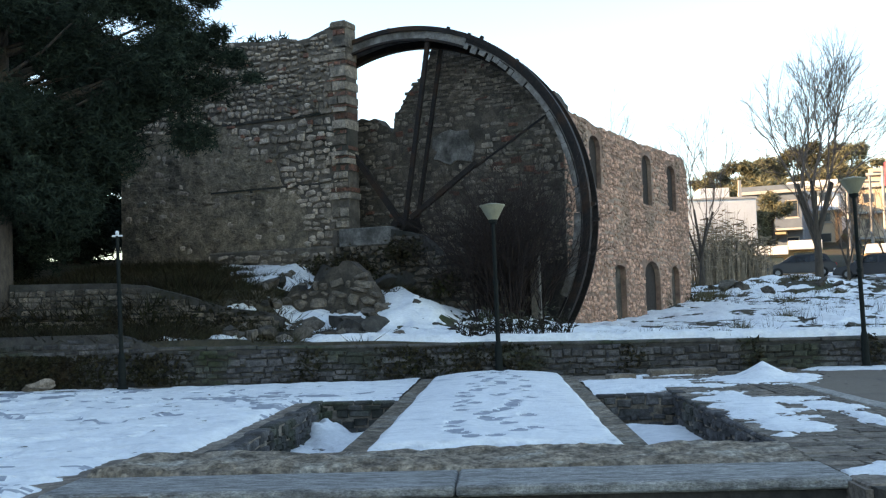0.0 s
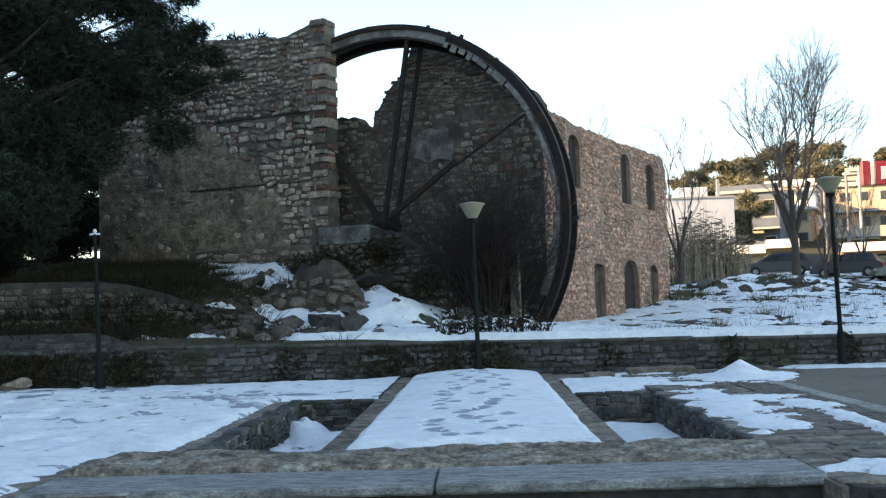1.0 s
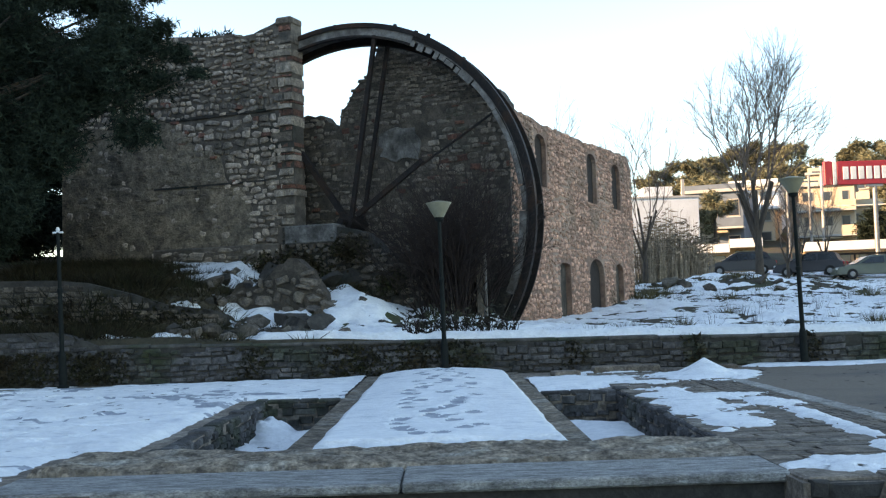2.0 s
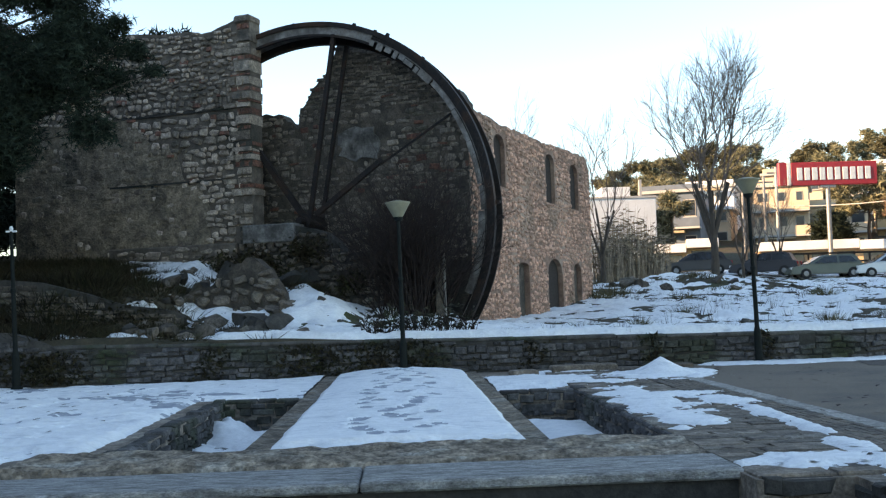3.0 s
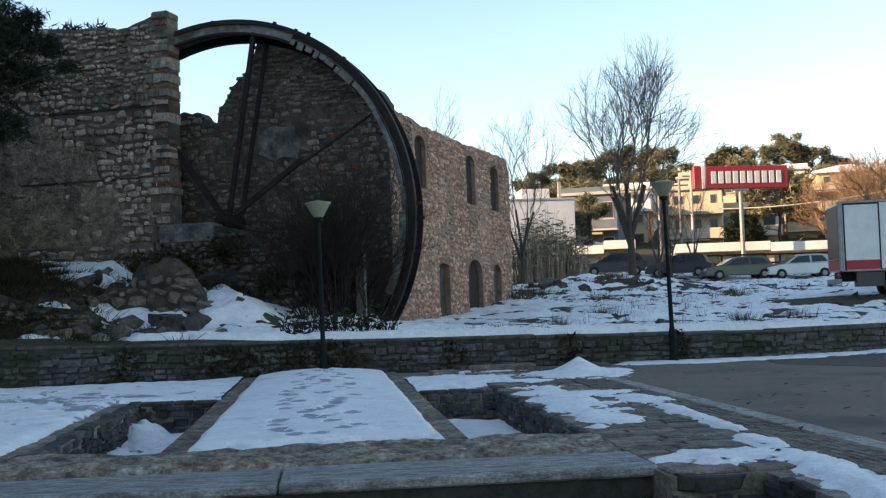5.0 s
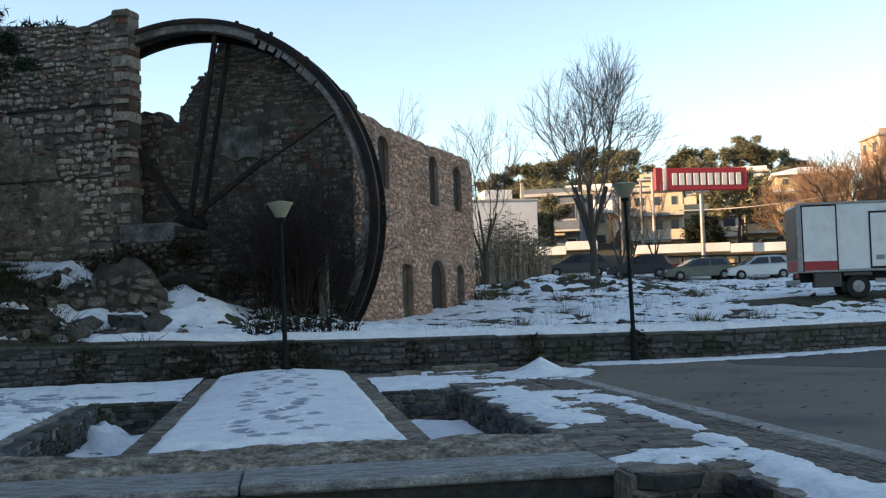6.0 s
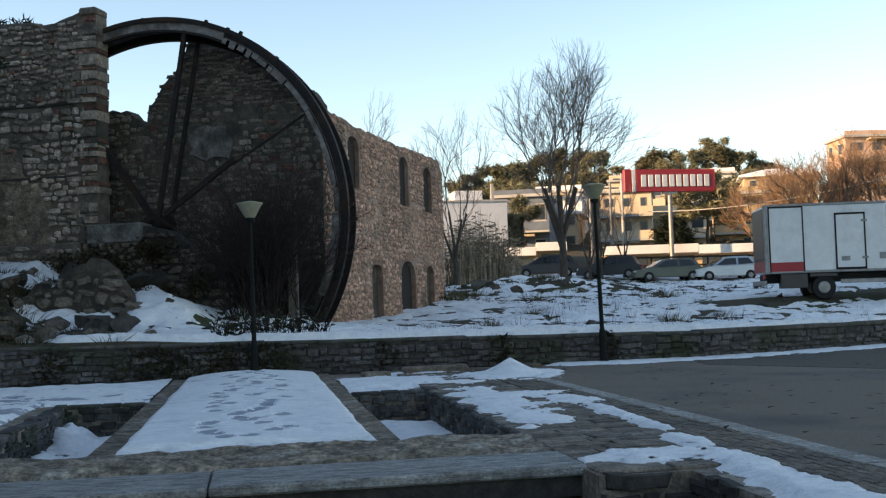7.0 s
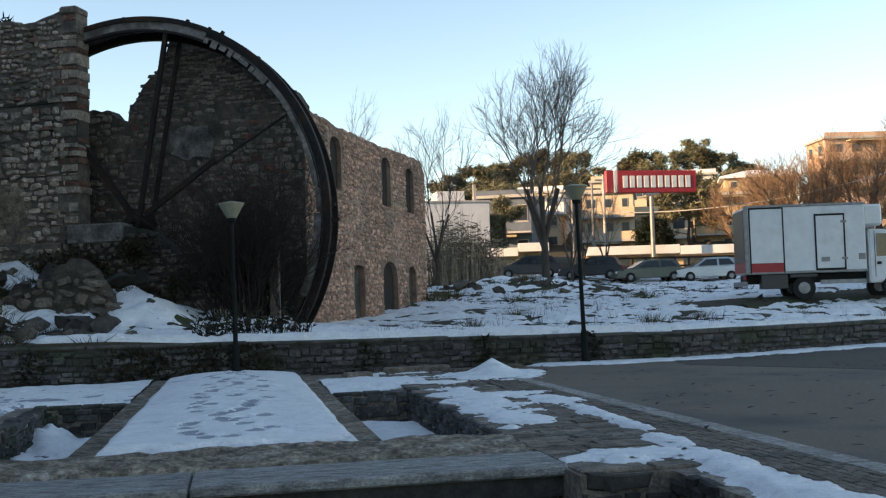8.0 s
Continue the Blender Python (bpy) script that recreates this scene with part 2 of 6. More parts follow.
def lay(parent, m, length, z0, top, material, course=(0.14, 0.26), width=(0.2, 0.5), proud=0.05, depth=0.12, gap=0.02, seed=1, holes=(), first=None,
        shapes=None, limit=300, name="stone", skip=0.0, bottom=None, tilt=2.0, wave=0.0):
    """Courses of stones on a wall face. m: the face's frame (x along, -y outwards). holes: (x0, x1, z0, z1).
    first(x, z): smaller for the stones that become single parts; those past the limit are joined."""
    shapes = shapes or STONES
    r = random.Random(seed)
    out, z = [], z0
    zmax = max(top(length * k / 40) for k in range(41))
    while z < zmax:
        h = r.uniform(*course)
        x = -r.uniform(0, width[0])
        while x < length:
            wd = r.uniform(*width) * r.choice((0.7, 1, 1, 1.25))
            cx = x + wd / 2
            cz = z + h / 2 + r.uniform(-0.02, 0.02) * (1 + 40 * wave) + wave * float(fractal(cx, z, 1.2, seed))
            ok = 0.02 < cx < length - 0.02 and cz + h * 0.3 < top(cx) and r.random() >= skip
            if bottom and cz < bottom(cx):
                ok = False
            for a, b, c, d in holes:
                if a - wd * 0.42 < cx < b + wd * 0.42 and c - h * 0.4 < cz < d + h * 0.4:
                    ok = False
            if ok:
                w2 = min(wd, 2 * cx, 2 * (length - cx))
                out.append((cx, cz, w2 - gap, h * r.uniform(0.85 - wave, 1.0 + 3 * wave) - gap, r.randrange(len(shapes)), r.uniform(-1, 1), r.uniform(0.6, 1.25)))
            x += wd
        z += h
    if first:
        out.sort(key=lambda s: first(s[0], s[1]))
    inv = parent.matrix_world.inverted()
    rest_v, rest_f = [], []
    for i, (cx, cz, wd, h, k, t, p) in enumerate(out):
        dy = depth
        loc = m @ Matrix.Translation((cx, dy / 2 - proud * p, cz)) @ pose(0, 0, 0, 0, t * tilt, 0) @ Matrix.Diagonal((wd, dy, h, 1))
        if i < limit:
            ob = new(name, stone_mesh(shapes, k, material))
            ob.parent = parent
            ob.matrix_basis = inv @ loc
        else:
            b = len(rest_v)
            rest_v += [inv @ loc @ Vector(v) for v in shapes[k][0]]
            rest_f += [tuple(q + b for q in f) for f in shapes[k][1]]
    if rest_v:
        tagged(mesh(name + "work", rest_v, rest_f, material, parent), kind="stuff")
    return out


def wall_mesh(name, m, length, z0, top, thick, material, holes=(), step=0.3, parent=None, label=""):
    """A wall with openings right through and an uneven top, in the frame m. holes: (x0, x1, z0, z1, rise of the arch)."""
    cuts = {0.0, length}
    for a, b, *_ in holes:
        for k in range(9):
            cuts.add(a + (b - a) * k / 8)
    x = step
    while x < length:
        if all(abs(x - c) > 0.08 for c in cuts):
            cuts.add(x)
        x += step
    cuts = sorted(cuts)
    bm = bmesh.new()

    def crown(h, x):
        u = (x - (h[0] + h[1]) / 2) / ((h[1] - h[0]) / 2)
        return h[3] - h[4] * (1 - math.sqrt(max(0, 1 - u * u)))

    for a, b in zip(cuts[:-1], cuts[1:]):
        spans, lo = [], (z0, z0)
        for h in sorted((h for h in holes if h[0] < (a + b) / 2 < h[1]), key=lambda h: h[2]):
            spans.append((lo, (h[2], h[2])))
            lo = (crown(h, a), crown(h, b))
        spans.append((lo, (top(a), top(b))))
        for p, q in spans:
            if q[0] > p[0] + 0.01:
                v = [bm.verts.new(c) for c in ((a, 0, p[0]), (b, 0, p[1]), (b, thick, p[1]), (a, thick, p[0]), (a, 0, q[0]), (b, 0, q[1]), (b, thick, q[1]), (a, thick, q[0]))]
                for f in ((0, 3, 2, 1), (4, 5, 6, 7), (0, 1, 5, 4), (1, 2, 6, 5), (2, 3, 7, 6), (3, 0, 4, 7)):
                    bm.faces.new([v[i] for i in f])
    bmesh.ops.remove_doubles(bm, verts=bm.verts, dist=0.0005)
    bmesh.ops.transform(bm, matrix=m, verts=bm.verts)
    return part(name, bm, material, parent, label)


# ---- ground ----
def wall_top(x):
    return np.interp(x, [-8, 8, 17], [0.92, 0.72, 0.62])


def bend(x):
    return np.clip(np.asarray(x, float) - 11, 0, 60) * 0.36


def ground_z(x, y):
    """Height of the ground behind the retaining wall."""
    x, y = np.asarray(x, float), np.asarray(y, float)
    yy = y - bend(x) * (1 - smooth(30, 50, y))
    right = np.interp(yy, [25.5, 32, 36, 40, 48, 55, 62, 75, 100, 150, 230, 600, 3000], [0.0, 0.1, 0.18, 0.38, 1.0, 1.4, 1.8, 3.2, 6.0, 14.5, 17, 15, 10])
    away = smooth(0.10, 0.26, x / np.maximum(y, 1))
    right = np.where(yy > 62, 1.8 + (right - 1.8) * (0.35 + 0.65 * away), right)
    right = right + wall_top(x) - 0.02 + 0.042 * np.clip(x - 4, 0, 22) * smooth(28, 36, yy) * (1 - smooth(38, 47, yy))
    right = right + 0.55 * np.exp(-(x - 0.0) ** 2 / 5 - (yy - 32) ** 2 / 7) + 0.10 * fractal(x, y, 1.3, 8, 3, 0.7) * smooth(28, 33, yy)
    right = right + 0.75 * np.exp(-((x - 14) / 5.0) ** 2 - ((y - 53) / 3.0) ** 2)
    left = np.interp(y, [25.5, 27, 29, 31, 34, 36.5, 40, 60, 100, 600, 3000], [0.9, 1.0, 1.45, 2.1, 2.6, 3.35, 3.9, 4.2, 5, 6, 6])
    step = np.interp(y, [25.5, 27.9, 28.25, 31, 36.5, 40, 60, 100, 600, 3000], [1.05, 1.15, 2.0, 2.6, 3.4, 3.9, 4.2, 5, 6, 6])
    f = 1 - smooth(-6.6, -5.4, x)
    left = left * (1 - f) + step * f
    g = 1 - smooth(-3.4, -0.9, x)
    z = right * (1 - g) + left * g
    z = z + 0.26 * fractal(x, y, 1.1, 6, 3, 0.7) * smooth(-7.5, -6, x) * (1 - smooth(-1.2, 0.3, x)) * smooth(26.1, 27.2, y) * (1 - smooth(34, 36, y))
    z = z + 0.10 * fractal(x, y, 2.4, 5) * smooth(25.8, 28, yy) + 0.5 * fractal(x, y, 25, 9) * smooth(60, 110, y)
    z = z + 0.55 * np.exp(-((x + 2.0) / 1.1) ** 2 - ((y - 30.2) / 1.6) ** 2)
    # an unseen rise, added so that its shadow covers the square
    rise = 35 * smooth(-34, -62, x) * (1 - smooth(48, 70, y)) * smooth(-140, -60, y)
    return z + rise


def ground_all(x, y):
    z = ground_z(x, np.maximum(y, 25.6))
    # the added shading rise, carried on in front of the wall
    low = -1.0 + 36.0 * smooth(-34, -62, x) * smooth(-140, -60, y)
    return np.where(y - bend(x) > 25.5, z, low)


def lines(fine0, fine1, step, lo, hi):
    a = list(np.arange(fine0, fine1 + step / 2, step))
    g, x = step, a[0]
    while x > lo:
        g *= 1.25
        x -= g
        a.insert(0, x)
    g, x = step, a[-1]
    while x < hi:
        g *= 1.22
        x += g
        a.append(x)
    return np.array(a)


gx = lines(-14, 30, 0.3, -2500, 2500)
gy = np.concatenate([lines(-2, 25.2, 4.0, -2500, 24)[:-3], [10.0, 24.9, 25.46], lines(25.6, 60, 0.3, 25.6, 3000)])
gy = np.unique(gy[np.argsort(gy)])
tagged(sheet("ground", gx, gy, ground_all, EARTH, shift=lambda x: bend(x)), "dark wet earth rising behind the retaining wall", "ground", kind="structure")

# the square: paving round two sunken pits
PAVE = empty("pavement")
tagged(PAVE, "grey stone paving of a small square, partly under snow", "pavement", kind="structure")
boxed("paving_bed", (-40, -3.3, 9.9, 25.42, -1.2, -0.03), FLAG, PAVE)
boxed("paving_bed", (-40, -4.6, -30, 9.9, -1.2, -0.03), FLAG, PAVE)
boxed("paving_bed", (-4.6, 5.2, -30, 5.2, -1.2, -0.03), FLAG, PAVE)
# unseen near side of the basin, added to keep sky light out
boxed("paving_bed", (-4.6, 3.95, 5.2, 7.6, -1.2, -0.03), FLAG, PAVE)
boxed("paving_bed", (-3.3, -1.9, 19.5, 25.42, -1.2, -0.03), FLAG, PAVE)
boxed("paving_bed", (1.65, 3.05, 19.5, 25.42, -1.2, -0.03), FLAG, PAVE)
boxed("paving_bed", (3.05, 5.2, 9.45, 25.42, -1.2, -0.03), FLAG, PAVE)
boxed("paving_bed", (3.95, 5.2, 5.2, 9.45, -1.2, -0.03), FLAG, PAVE)
boxed("basin_floor", (-4.6, 3.95, 7.6, 9.9, -1.6, -1.3), PIT_FLOOR, PAVE)
boxed("pit_floor", (-3.3, -1.9, 12.4, 19.5, -1.2, -0.57), PIT_FLOOR, PAVE)
boxed("pit_floor", (1.65, 3.05, 12.4, 19.5, -1.2, -0.57), PIT_FLOOR, PAVE)
bm = bmesh.new()
v = [bm.verts.new(p) for p in ((5.75, -60, 0.0), (90, -60, 0.0), (90, 25.4 + 0.36 * 79, 0.0), (11, 25.42, 0.0), (5.75, 25.42, 0.0))]
bm.faces.new(v)
r = bmesh.ops.extrude_face_region(bm, geom=bm.faces[:])
bmesh.ops.translate(bm, vec=(0, 0, -0.9), verts=[q for q in r["geom"] if isinstance(q, bmesh.types.BMVert)])
tagged(part("road", bm, ASPHALT), "grey asphalt drive beside the square", "road", kind="structure")

# ---- retaining wall ----
def retaining_wall():
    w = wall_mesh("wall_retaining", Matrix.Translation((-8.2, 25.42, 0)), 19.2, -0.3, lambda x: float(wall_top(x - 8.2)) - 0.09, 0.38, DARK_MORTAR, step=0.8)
    tagged(w, "low rubble stone retaining wall with mossy joints", "wall", kind="structure")
    a = wall_mesh("wall_bent", Matrix.Translation((11, 25.42, 0)) @ pose(0, 0, 0, 0, 0, math.degrees(math.atan(0.36))), 40, -0.3, lambda x: 0.60, 0.38, DARK_MORTAR, step=2)
    tagged(a, "low rubble stone retaining wall running on beside the road", "wall", kind="structure")
    hi = wall_mesh("wall_raised", Matrix.Translation((-22, 25.40, 0)), 13.9, -0.3, lambda x: 1.26 if x < 12.6 else 1.26 - 0.42 * ((x - 12.6) / 1.3) ** 1.5, 0.42, DARK_MORTAR, step=0.16)
    tagged(hi, "higher end of the stone retaining wall with a curved cap", "wall", kind="structure")
    for k in range(16):
        x0 = -8.2 + 1.2 * k
        z = float(wall_top(x0 + 0.6))
        part("coping", box(bmesh.new(), x0 + 0.01, x0 + 1.19, 25.395, 25.86, z - 0.09, z + random.uniform(-0.03, 0.01), bevel=0.02), COPING, w)
    for k in range(33):
        bm = box(bmesh.new(), 1.2 * k + 0.01, 1.2 * k + 1.19, -0.05, 0.43, 0.60, 0.69 + random.uniform(-0.012, 0.012), bevel=0.012)
        bmesh.ops.transform(bm, matrix=Matrix.Translation((11, 25.42, 0)) @ pose(0, 0, 0, 0, 0, math.degrees(math.atan(0.36))), verts=bm.verts)
        part("coping", bm, COPING, a)
    return w, a, hi


RW, RB, RH = retaining_wall()

# ---- the ruin ----
HEAD = 23.0
B = Matrix.Translation((2.12, 32.9, 0)) @ pose(0, 0, 0, 0, 0, -HEAD)          # x along the gable, y into the building
SIDE = B @ pose(0, 0, 0, 0, 0, 90)                                          # x along the side facade, -y outwards
RUIN = empty("watermill_ruin", B)
tagged(RUIN, "roofless rubble-stone watermill ruin with a ragged gable", "ruin")


def rag(seed, amp, scale=0.9):
    return lambda x: amp * float(fractal(x, seed * 3.1, scale, seed, 4))


def under(ob, parent):
    ob.parent = parent
    ob.matrix_parent_inverse = parent.matrix_world.inverted()
    return ob


# side facade with two rows of openings (lower: doorways, upper: windows)
F_HOLES = [(2.5, 3.7, 5.5, 7.25, 0.3), (8.9, 10.2, 5.42, 7.35, 0.3), (12.7, 14.1, 5.45, 7.35, 0.3),
           (4.9, 6.2, 0.6, 3.0, 0.12), (8.75, 10.95, 0.6, 3.25, 0.55), (12.8, 14.1, 0.9, 3.15, 0.3)]
rf = rag(3, 0.16)
f_top = lambda x: float(np.interp(x + 0.58, [0, 5, 10, 15.5, 16.2], [7.72, 7.6, 7.75, 7.98, 7.4])) + rf(x)
facade = wall_mesh("side_wall", SIDE @ Matrix.Translation((0.58, 0, 0)), 15.62, 0.0, f_top, 0.62, WARM_MORTAR, [(a - 0.58, b - 0.58, c, d, e) for a, b, c, d, e in F_HOLES], 0.25)
under(facade, RUIN)["label"] = "ochre rubble side wall with warm light in its colour, window and door openings"
# dark fills added to stand for the shade inside the openings
for k, (a, b, c, d, e) in enumerate(F_HOLES):
    bm = box(bmesh.new(), a - 0.1, b + 0.1, 0.20 if k > 2 else 0.15, 0.36, c, d + 0.05)
    bmesh.ops.transform(bm, matrix=SIDE, verts=bm.verts)
    under(part("door_infill" if k > 2 else "window_board", bm, (DARK_BOARDS if k == 4 else DIM_MORTAR) if k > 2 else DARK_BOARDS, None, "dark boards that stand for the shade inside the doorway" if k == 4 else "rough masonry blocking the doorway, recess shade in its colour" if k > 2 else "dark boards that stand for the shade inside the window"), facade)
rear = wall_mesh("rear_wall", B @ Matrix.Translation((-9.6, 15.6, 0)), 9.0, 0.0, lambda x: 7.2 + rag(5, 0.3)(x), 0.6, WARM_MORTAR, (), 0.4)
under(rear, RUIN)
# gable wall behind the wheel; this side's shade is put into darker stone
rg = rag(7, 0.26, 0.45)


def g_top(x):
    s = x - 9.6
    return float(np.interp(s, [-9.6, -7.2, -6.5, -5.9, -5.84, -5.8, -5.05, -4.6, -4.25, -3.6, -2.8, -2.2, -1.5, -1.0, -0.4, 0], [7.6, 8.1, 8.0, 7.55, 7.6, 8.3, 8.95, 9.7, 10.3, 10.4, 10.15, 9.72, 9.25, 8.85, 8.25, 7.75])) + rg(x)


gable = wall_mesh("gable_wall", B @ Matrix.Translation((-9.6, -0.03, 0)), 9.6, 0.0, g_top, 0.6, DIM_MORTAR, (), 0.1)
under(gable, RUIN)["label"] = "dark rubble gable wall with a stepped broken edge, shade in its colour"
far_wall = wall_mesh("inner_wall", B @ Matrix.Translation((-9.6, 0.6, 0)) @ pose(0, 0, 0, 0, 0, 90), 15.0, 0.0, lambda x: 7.4 + rag(11, 0.35)(x), 0.6, WARM_MORTAR, (), 0.4)
under(far_wall, RUIN)
# the aqueduct wall in front of the wheel, ending in a pier
AQ = B @ Matrix.Translation((-16.0, -1.8, 0))
ra = rag(13, 0.13, 0.7)
a_top = lambda x: float(np.interp(x, [0, 5, 7.7, 8.6, 9.1, 9.6], [10.95, 10.8, 10.62, 10.75, 10.9, 10.9])) + ra(x)
aqueduct = wall_mesh("aqueduct_wall", AQ, 9.05, 1.0, a_top, 0.62, MORTAR, (), 0.2)
under(aqueduct, RUIN)["label"] = "tall rubble and plaster wall that carried the mill race"
plaster_edge = lambda x: 8.0 + 0.10 * x / 8 + 0.10 * float(fractal(x, 2.0, 0.6, 21)) - max(0.0, x - 4.6) * (0.6 + 0.5 * abs(float(value_noise(x, 3, 0.5, 4))))
plaster = wall_mesh("plaster", AQ @ Matrix.Translation((0.02, -0.035, 0)), 7.8, 3.0, plaster_edge, 0.06, RENDER, (), 0.2, label="stained lime plaster, cracked and moss-marked, tree shade in its colour")
under(plaster, aqueduct)
for b in ((4.0, 8.4, -0.07, 0.0, 5.76, 5.82), (4.5, 8.6, -0.055, 0.0, 8.02, 8.10), (5.62, 5.72, -0.055, 0.0, 5.55, 5.76)):
    bm = box(bmesh.new(), *b)
    bmesh.ops.transform(bm, matrix=AQ, verts=bm.verts)
    under(part("string_course", bm, DARK_MORTAR, None, "dark projecting stone course"), aqueduct)

# pier with courses of dressed stone and brick
PIER = B @ Matrix.Translation((-6.95, -1.86, 0))
pier = part("pier", box(bmesh.new(), -0.30, 0.38, 0.03, 0.66, 1.5, 10.75), MORTAR, None, "square pier of dressed stone and brick courses")
pier.data.transform(PIER)
under(pier, RUIN)
rp = random.Random(4)
z, k = 4.3, 0
while z < 10.7:
    if k % 2 == 0:
        h, material, d = rp.choice((0.18, 0.26, 0.34, 0.40)) * rp.uniform(0.9, 1.1), PIER_STONE, rp.uniform(-0.01, 0.05)
        n = rp.choice((1, 2, 2, 3))
    else:
        h, material, d = rp.choice((0.08, 0.15, 0.22)), rp.choice((BRICK, BRICK, PIER_STONE)), rp.uniform(-0.06, -0.01)
        n = rp.choice((2, 3, 4))
    h = min(h, 10.8 - z)
    left = rp.uniform(-0.40, -0.05) - (0.32 if (k // 2) % 2 and k % 2 == 0 else 0)
    edge = 0.40 + rp.uniform(-0.05, 0.03)
    for j in range(n):
        a, b = left + (edge - left) * j / n, left + (edge - left) * (j + 1) / n
        ob = new("pier_stone" if material is PIER_STONE else "brick", stone_mesh(BLOCKS, rp.randrange(10), material))
        ob.parent = pier
        e = d + rp.uniform(-0.02, 0.02)
        dy = 0.70 + 2 * e if j == n - 1 else 0.4
        ob.matrix_basis = pier.matrix_world.inverted() @ PIER @ Matrix.Translation(((a + b) / 2, dy / 2 - e - 0.02, z + h / 2)) @ pose(0, 0, 0, 0, rp.uniform(-1.5, 1.5)) @ Matrix.Diagonal((b - a - 0.012, dy, h * rp.uniform(0.86, 1) - 0.02, 1))
    z += h
    k += 1
cap = part("pier_cap", box(bmesh.new(), -0.18, 0.42, -0.05, 0.68, 10.72, 10.98, bevel=0.06), PIER_STONE, None, "weathered cap stone")
cap.data.transform(PIER)
under(cap, pier)

# masonry base below the wheel
base_top = lambda x: float(np.interp(x, [0, 1.8, 2.0, 3.0, 3.6, 4.6, 5.4, 6.2, 6.6], [4.2, 4.15, 4.15, 3.9, 3.3, 3.2, 2.9, 2.7, 2.5])) + 0.1 * rag(17, 1.0, 0.5)(x)
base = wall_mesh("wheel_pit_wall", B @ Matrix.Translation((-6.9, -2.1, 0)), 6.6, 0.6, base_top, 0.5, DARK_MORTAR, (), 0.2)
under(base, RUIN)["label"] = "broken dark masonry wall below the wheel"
ledge = part("ledge", box(bmesh.new(), -6.75, -4.95, -2.25, -1.5, 3.66, 4.24, bevel=0.04), GREY_RENDER, None, "grey cement ledge beside the pier")
ledge.data.transform(B)
under(ledge, RUIN)
bm = bmesh.new()
rq = random.Random(6)
ring_f, ring_b = [], []
for k in range(22):
    t = 2 * math.pi * k / 22
    c, q = math.cos(t), math.sin(t)
    u = 1 / max(abs(c), abs(q)) ** 0.8 * rq.uniform(0.78, 1.08)
    ring_f.append(bm.verts.new((-3.7 + 0.72 * c * u, -0.085 + rq.uniform(-0.01, 0.01), 6.85 + 0.55 * q * u)))
    ring_b.append(bm.verts.new((-3.7 + 0.74 * c * u, 0.0, 6.85 + 0.57 * q * u)))
bm.faces.new(ring_f)
for k in range(22):
    bm.faces.new((ring_f[k], ring_f[(k + 1) % 22], ring_b[(k + 1) % 22], ring_b[k]))
patch = part("cement_patch", bm, GREY_RENDER, None, "pale grey cement patch on the gable")
patch.data.transform(B)
under(patch, gable)
step = part("plinth", box(bmesh.new(), -12.0, -7.1, -2.02, -1.7, 1.0, 3.75, bevel=0.05), MORTAR, None, "projecting rubble plinth")
step.data.transform(B)
under(step, RUIN)

# ---- the wheel ----
WC = B @ Matrix.Translation((-5.0, -1.0, 4.32))
WHEEL = empty("water_wheel", WC)
tagged(WHEEL, "huge rusted iron water wheel rim with broken spokes", "water wheel")


def ring(r0, r1, y0, y1, a0, a1, n=110):
    """A square-section ring in the x, z plane."""
    bm = bmesh.new()
    rows = []
    for k in range(n + 1):
        a = radians(a0 + (a1 - a0) * k / n)
        s, c = math.sin(a), math.cos(a)
        rows.append([bm.verts.new((r * s, y, r * c)) for r, y in ((r0, y0), (r1, y0), (r1, y1), (r0, y1))])
    for p, q in zip(rows[:-1], rows[1:]):
        for j in range(4):
            bm.faces.new((p[j], p[(j + 1) % 4], q[(j + 1) % 4], q[j]))
    bm.faces.new(rows[0])
    bm.faces.new(rows[-1][::-1])
    return bm


A0, A1 = -70, 150
part("front_shroud", ring(5.88, 6.14, -0.42, -0.37, A0, 24, 50), IRON_PALE, WHEEL, "weathered grey iron shroud plate")
part("front_shroud", ring(6.0, 6.14, -0.42, -0.37, 24.2, A1, 70), IRON, WHEEL, "black riveted iron shroud plate")
part("outer_flange", ring(6.12, 6.26, -0.48, -0.30, A0, A1), IRON, WHEEL)
part("rear_shroud", ring(5.74, 6.22, 0.36, 0.42, A0, A1), IRON, WHEEL)
# paler iron carries the light that falls on the inner face
part("sole_plate", ring(5.96, 6.0, -0.36, 0.36, A0, A1), IRON_PALE, WHEEL, "weathered grey iron sole plate, light on its inside in the colour")
part("inner_flange", ring(5.80, 5.87, -0.47, -0.36, A0, 24, 50), IRON, WHEEL)
part("inner_flange", ring(5.70, 5.76, 0.26, 0.46, A0, A1), IRON, WHEEL)
rw = random.Random(14)
a = 24.0
while a < 104:
    b = a + (rw.uniform(1.0, 5) if a < 46 else rw.uniform(5, 14))
    part("shroud_remnant", ring(rw.uniform(5.72, 5.84), rw.uniform(5.93, 5.99), -0.41, -0.385, a, b, 8), IRON_PALE, WHEEL, "torn remnant of the grey iron shroud")
    a = b + rw.uniform(0.1, 1.2)
for k in range(34):
    a = radians(A0 + 4 + (A1 - A0 - 8) * k / 33)
    bm = bmesh.new()
    p = Vector((math.sin(a), 0, math.cos(a)))
    beam(bm, p * 6.03 + Vector((0, -0.36, 0)), p * 6.03 + Vector((0, 0.36, 0)), 0.07)
    part("bucket_bracket", bm, IRON, WHEEL)
